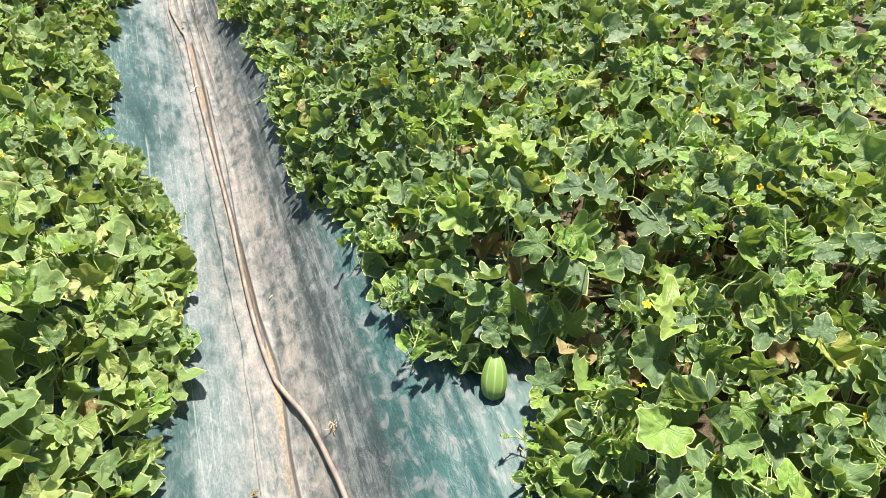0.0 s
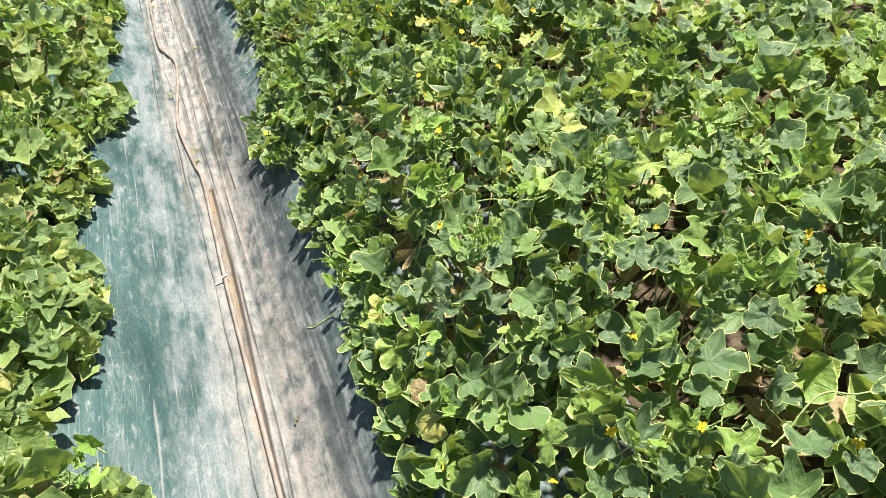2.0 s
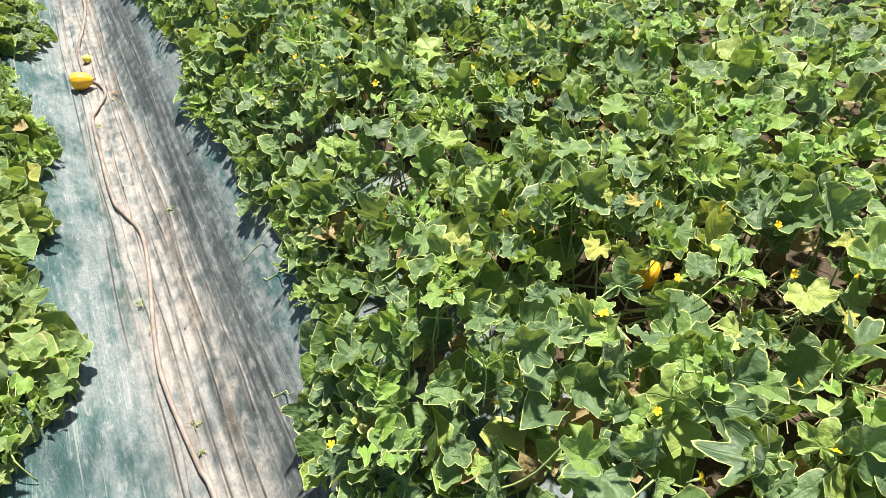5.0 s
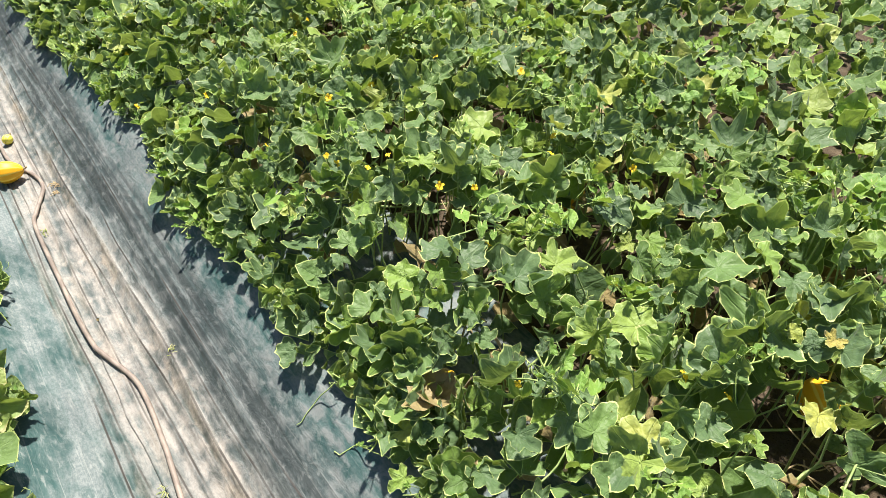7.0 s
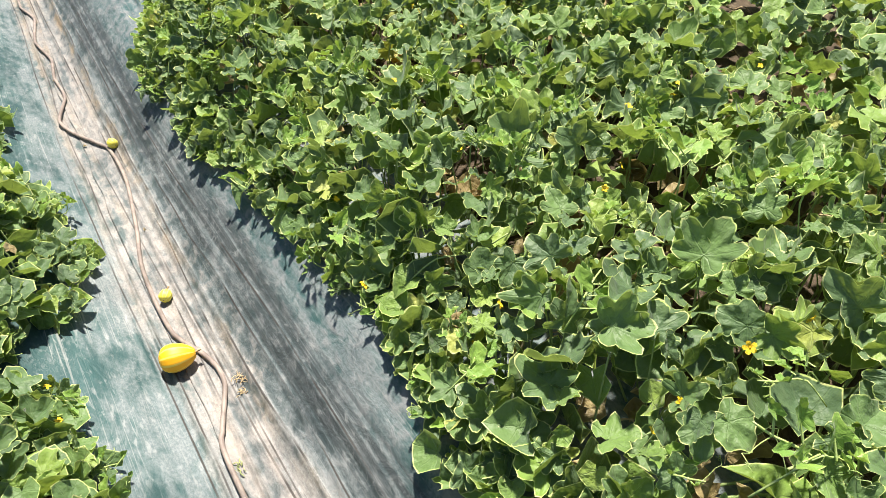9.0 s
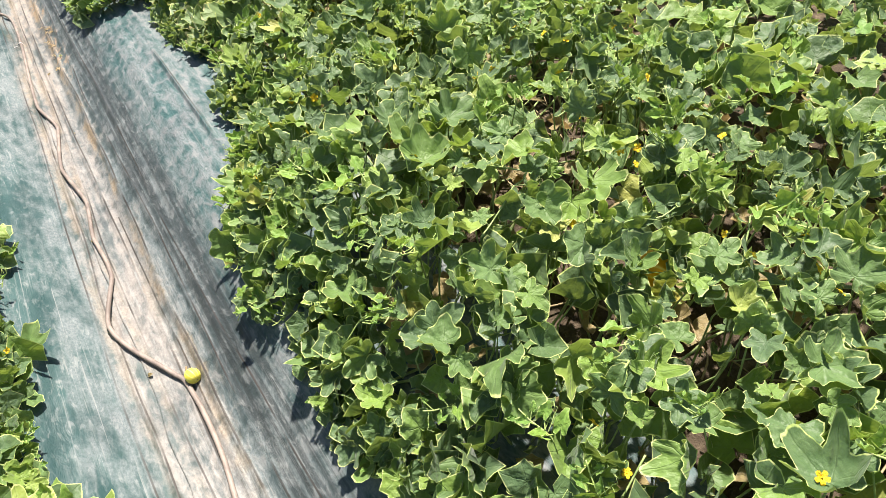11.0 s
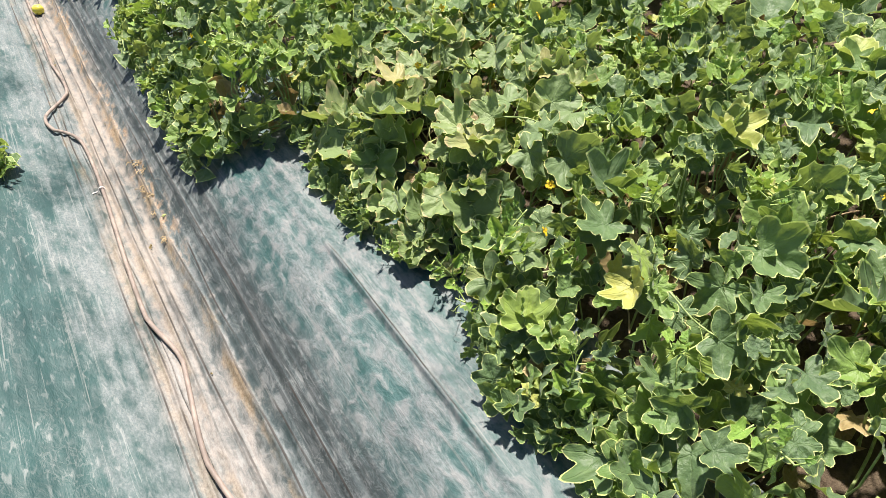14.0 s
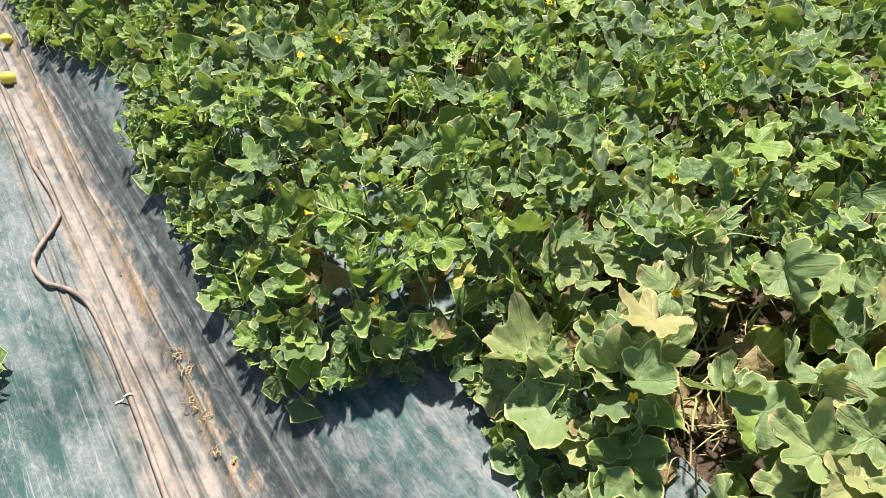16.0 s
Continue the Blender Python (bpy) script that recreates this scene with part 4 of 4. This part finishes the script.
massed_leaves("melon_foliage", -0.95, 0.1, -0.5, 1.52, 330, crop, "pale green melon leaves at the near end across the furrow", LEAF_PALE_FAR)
massed_leaves("melon_foliage", -0.95, 0.1, 12.3, 15.5, 330, crop, "green melon leaves at the far end across the furrow")
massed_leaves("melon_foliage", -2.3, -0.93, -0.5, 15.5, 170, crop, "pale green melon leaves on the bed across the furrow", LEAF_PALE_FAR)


def leaf_litter(name, x0, x1, y0, y1, density, rnd, label):
    """Withered leaves and bits of straw on the soil under the plants."""
    poses = []
    for x, y in spots(x0, x1, y0, y1, density, rnd):
        if inside(x, y) > 0.12:
            for _ in range(3 if sparse(x, y) else 1):
                poses.append((leaf_pose(x + rnd.uniform(-0.04, 0.04), y + rnd.uniform(-0.04, 0.04), lie(x, y) + rnd.uniform(0.02, 0.13), leaf_size(rnd) * 0.8, rnd), rnd.randrange(12)))
    return tagged(new(name, joined_leaves(name, poses, COARSE, LEAF_DRY)), label, "dry leaves", kind="stuff")


leaf_litter("leaf_litter", 0.3, 2.4, 0.8, 14.0, 75, crop, "withered brown leaves lying under the melon plants")
leaf_litter("leaf_litter", -1.2, -0.2, 1.5, 12.0, 60, crop, "withered tan leaves lying under the paler plants")


# ---- fruit ----
def melon(name, x, y, length, width, turn, material, label, tilt=0.0, lift=0.0, taper=0.08):
    """An oval melon with shallow ribs and a short dry stalk, lying on its side."""
    verts, faces, ns, nr = [], [], 30, 14
    for j in range(nr + 1):
        t = math.pi * j / nr
        for k in range(ns):
            a = 2 * math.pi * k / ns
            r = 0.5 * width * math.sin(t) ** 0.85 * (1 + 0.035 * math.cos(10 * a)) * (1 + taper * math.cos(t))
            verts.append((r * math.sin(a), -0.5 * length * math.cos(t), r * math.cos(a)))
    faces = [(j * ns + k, j * ns + (k + 1) % ns, (j + 1) * ns + (k + 1) % ns, (j + 1) * ns + k) for j in range(nr) for k in range(ns)]
    ob = tagged(new(name, mesh("melon", verts, faces, material)), label, "melon")
    v, f = tube(((0, 0.48 * length, 0), (0, 0.56 * length, 0.004), (0.005, 0.64 * length, 0.012)), (0.005, 0.003, 0.0035), 6)
    child("stalk", mesh("stalk", v, f, STRAW), ob, None, "short dry stalk")
    v, f = tube(((0, -0.485 * length, 0), (0, -0.507 * length, 0)), (0.07 * width, 0.05 * width), 10)
    child("blossom_end", mesh("blossom_end", v, f, STRAW), ob, None, "small brown blossom scar")
    ob.matrix_basis = Matrix.Translation((x, y, lie(x, y) + 0.012 + 0.5 * width + lift)) @ Matrix.Rotation(radians(turn), 4, "Z") @ Matrix.Rotation(radians(tilt), 4, "X")
    return ob


melon("ripe_melon", -0.063, 7.425, 0.100, 0.080, -102, RIPE, "ripe yellow melon with pale stripes lying on the hose", taper=0.24)
melon("small_melon", 0.022, 8.72, 0.046, 0.042, 20, LIME, "small round yellow-green melon beside the hose")
melon("small_melon", -0.027, 7.712, 0.044, 0.040, -30, LIME, "small pale melon dropped in the furrow")
melon("small_melon", -0.034, 13.30, 0.062, 0.056, 50, LIME, "yellow-green melon lying in the furrow")
melon("small_melon", 0.03, 13.68, 0.056, 0.050, 10, LIME, "yellow-green melon lying beside the hose")
melon("unripe_melon", 0.685, 2.14, 0.112, 0.064, -24, UNRIPE, "green striped melon resting on the film edge", 38, taper=0.16)
melon("ripe_melon", 1.24, 5.81, 0.12, 0.095, 60, RIPE, "ripe yellow melon half hidden under leaves", 0, 0.03)
melon("unripe_melon", 1.04, 10.385, 0.096, 0.086, 100, GREENISH, "yellow-green striped melon half hidden under pale leaves", 0, 0.03)
melon("ripe_melon", 1.05, 8.08, 0.11, 0.09, 20, RIPE, "ripe yellow melon under yellowing leaves", 0, 0.03)
melon("ripe_melon", 1.20, 4.98, 0.11, 0.09, -40, RIPE, "ripe yellow melon beneath the melon vines", 0, 0.03)


# ---- withered vines and bits in the furrow ----
def dry_vines(name, places, count, rnd, label):
    """Thin withered vine ends, bent and crossing, on the soil under the leaves."""
    lines = []
    for cx, cy, r in places:
        for _ in range(count):
            a, l = rnd.uniform(0, 6.28), rnd.uniform(0.06, 0.2)
            x, y = cx + rnd.uniform(-r, r), cy + rnd.uniform(-r, r)
            if inside(x, y) < 0.28:
                continue
            z = lie(x, y) + rnd.uniform(0.01, 0.06)
            pts = [Vector((x, y, z)), Vector((x + 0.4 * l * math.cos(a), y + 0.4 * l * math.sin(a), z + 0.05 * rnd.random())),
                   Vector((x + l * math.cos(a + 0.5), y + l * math.sin(a + 0.5), z - 0.02 + 0.05 * rnd.random()))]
            lines.append(tube(glide(pts, 3), rnd.uniform(0.0012, 0.0028), 4, False))
    v, f = gather(lines)
    return tagged(new(name, mesh(name, v, f, STRAW)), label, "dry vines", kind="stuff")


dry_vines("withered_vines", [(x + 0.35, y + 0.35, 0.4) for x in (0.3, 1.0, 1.7) for y in np.arange(1.0, 13.5, 0.75)] + [(a + 0.1, b + 0.05, 0.14) for a, b, _ in OPENINGS], 22, crop,
          "withered straw-coloured vine ends under the leaves")


def bare_stalks(name, x, y, r, count, rnd, label):
    """Leaf stalks that stand bent and leafless in a gap of the foliage."""
    lines = []
    for _ in range(count):
        a, b = x + rnd.uniform(-r, r), y + rnd.uniform(-r, r)
        z, h, way = lie(a, b) + 0.01, rnd.uniform(0.06, 0.13), rnd.uniform(0, 6.28)
        pts = [Vector((a + 0.35 * t * r * math.cos(way) + 0.012 * math.sin(t * 2 + way), b + 0.35 * t * r * math.sin(way), z + h * math.sin(min(t, 3.4) * 0.52))) for t in range(5)]
        lines.append(tube(glide(pts, 3), rnd.uniform(0.0015, 0.0026), 5, False))
    v, f = gather(lines)
    return tagged(new(name, mesh(name, v, f, STALK)), label, "leaf stalks", kind="stuff")


bare_stalks("bare_stalks", 0.89, 10.41, 0.10, 26, crop, "bent yellow-green stalks without leaves over dry straw")
bare_stalks("bare_stalks", 1.35, 4.72, 0.10, 12, crop, "bent yellow-green stalks in a gap between leaves")


def scrap(name, x, y, size, pieces, rnd, label, category):
    """A few curled bits of withered leaf lying together on the film."""
    poses = []
    for _ in range(max(1, pieces // 3)):
        poses.append((leaf_pose(rnd.uniform(-0.5, 0.5) * size, rnd.uniform(-0.5, 0.5) * size, 0.3 * size, size * rnd.uniform(0.5, 0.9), rnd, rnd.uniform(0, 30)), rnd.randrange(12)))
    ob = tagged(new(name, joined_leaves(name, poses, COARSE, LEAF_DRY)), label, category, "dry scraps in the furrow", "stuff")
    ob.location = (x, y, lie(x, y) + 0.014)
    return ob


def twig(name, x, y, length, turn, label):
    pts = [(k * length / 5, 0.006 * math.sin(k * 1.9), 0.002 + 0.003 * math.sin(k * 1.3)) for k in range(6)]
    v, f = gather([tube(pts, 0.0028, 6), tube((pts[2], (pts[2][0] + 0.012, 0.03, 0.004)), 0.002, 5)])
    ob = tagged(new(name, mesh(name, v, f, STRAW)), label, "twig")
    ob.matrix_basis = Matrix.Translation((x, y, lie(x, y) + 0.016)) @ Matrix.Rotation(radians(turn), 4, "Z")


bits = random.Random(5)
twig("dry_twig", 0.21, 2.87, 0.085, 25, "short dry vine twig lying on the film")


def tangle(x, y, size, count, rnd, material, label):
    """A loose knot of short withered stalk ends on the film."""
    lines = []
    for _ in range(count):
        a, l = rnd.uniform(0, 6.28), size * rnd.uniform(0.5, 1.1)
        p = Vector((rnd.gauss(0, 0.3) * size, rnd.gauss(0, 0.3) * size, 0.003))
        way = Vector((math.cos(a), math.sin(a), 0))
        pts = [p, p + way * l * 0.4 + Vector((0, 0, 0.006 * rnd.random())), p + (way + Vector((-way.y, way.x, 0)) * rnd.uniform(-0.6, 0.6)) * l * 0.75]
        lines.append(tube(glide(pts, 2), rnd.uniform(0.0008, 0.0018), 4, False))
    v, f = gather(lines)
    ob = tagged(new("plant_tangle", mesh("plant_tangle", v, f, material)), label, "plant scrap", "dry scraps in the furrow", "stuff")
    ob.location = (x, y, lie(x, y) + 0.014)


for x, y, size in ((0.30, 2.28, 0.022), (0.068, 7.28, 0.034), (0.053, 7.23, 0.02), (0.068, 11.31, 0.03), (0.051, 11.15, 0.026), (0.036, 10.90, 0.02), (0.063, 11.38, 0.028), (0.045, 11.22, 0.03), (0.04, 11.05, 0.02)):
    tangle(x, y, size, 16, bits, STRAW, "brown tangle of withered stalk ends on the film")
for x, y, size in ((0.077, 5.298, 0.026), (0.071, 5.203, 0.018), (0.001, 5.82, 0.024), (0.013, 5.69, 0.02), (-0.026, 7.024, 0.024), (0.159, 6.193, 0.024), (0.06, 11.0, 0.016)):
    tangle(x, y, size, 9, bits, STALK, "small tangle of yellowish stalk ends on the film")
for k in range(16):
    y = 2.3 + k * 0.72 + bits.uniform(-0.25, 0.25)
    x = centre(y) + bits.uniform(-0.04, 0.13)
    if 4.1 < y < 4.7:
        continue
    scrap("dry_scrap", x, y, bits.uniform(0.008, 0.018), bits.randrange(4, 10), bits, "tan plant scrap caught in the furrow dust", "plant scrap")
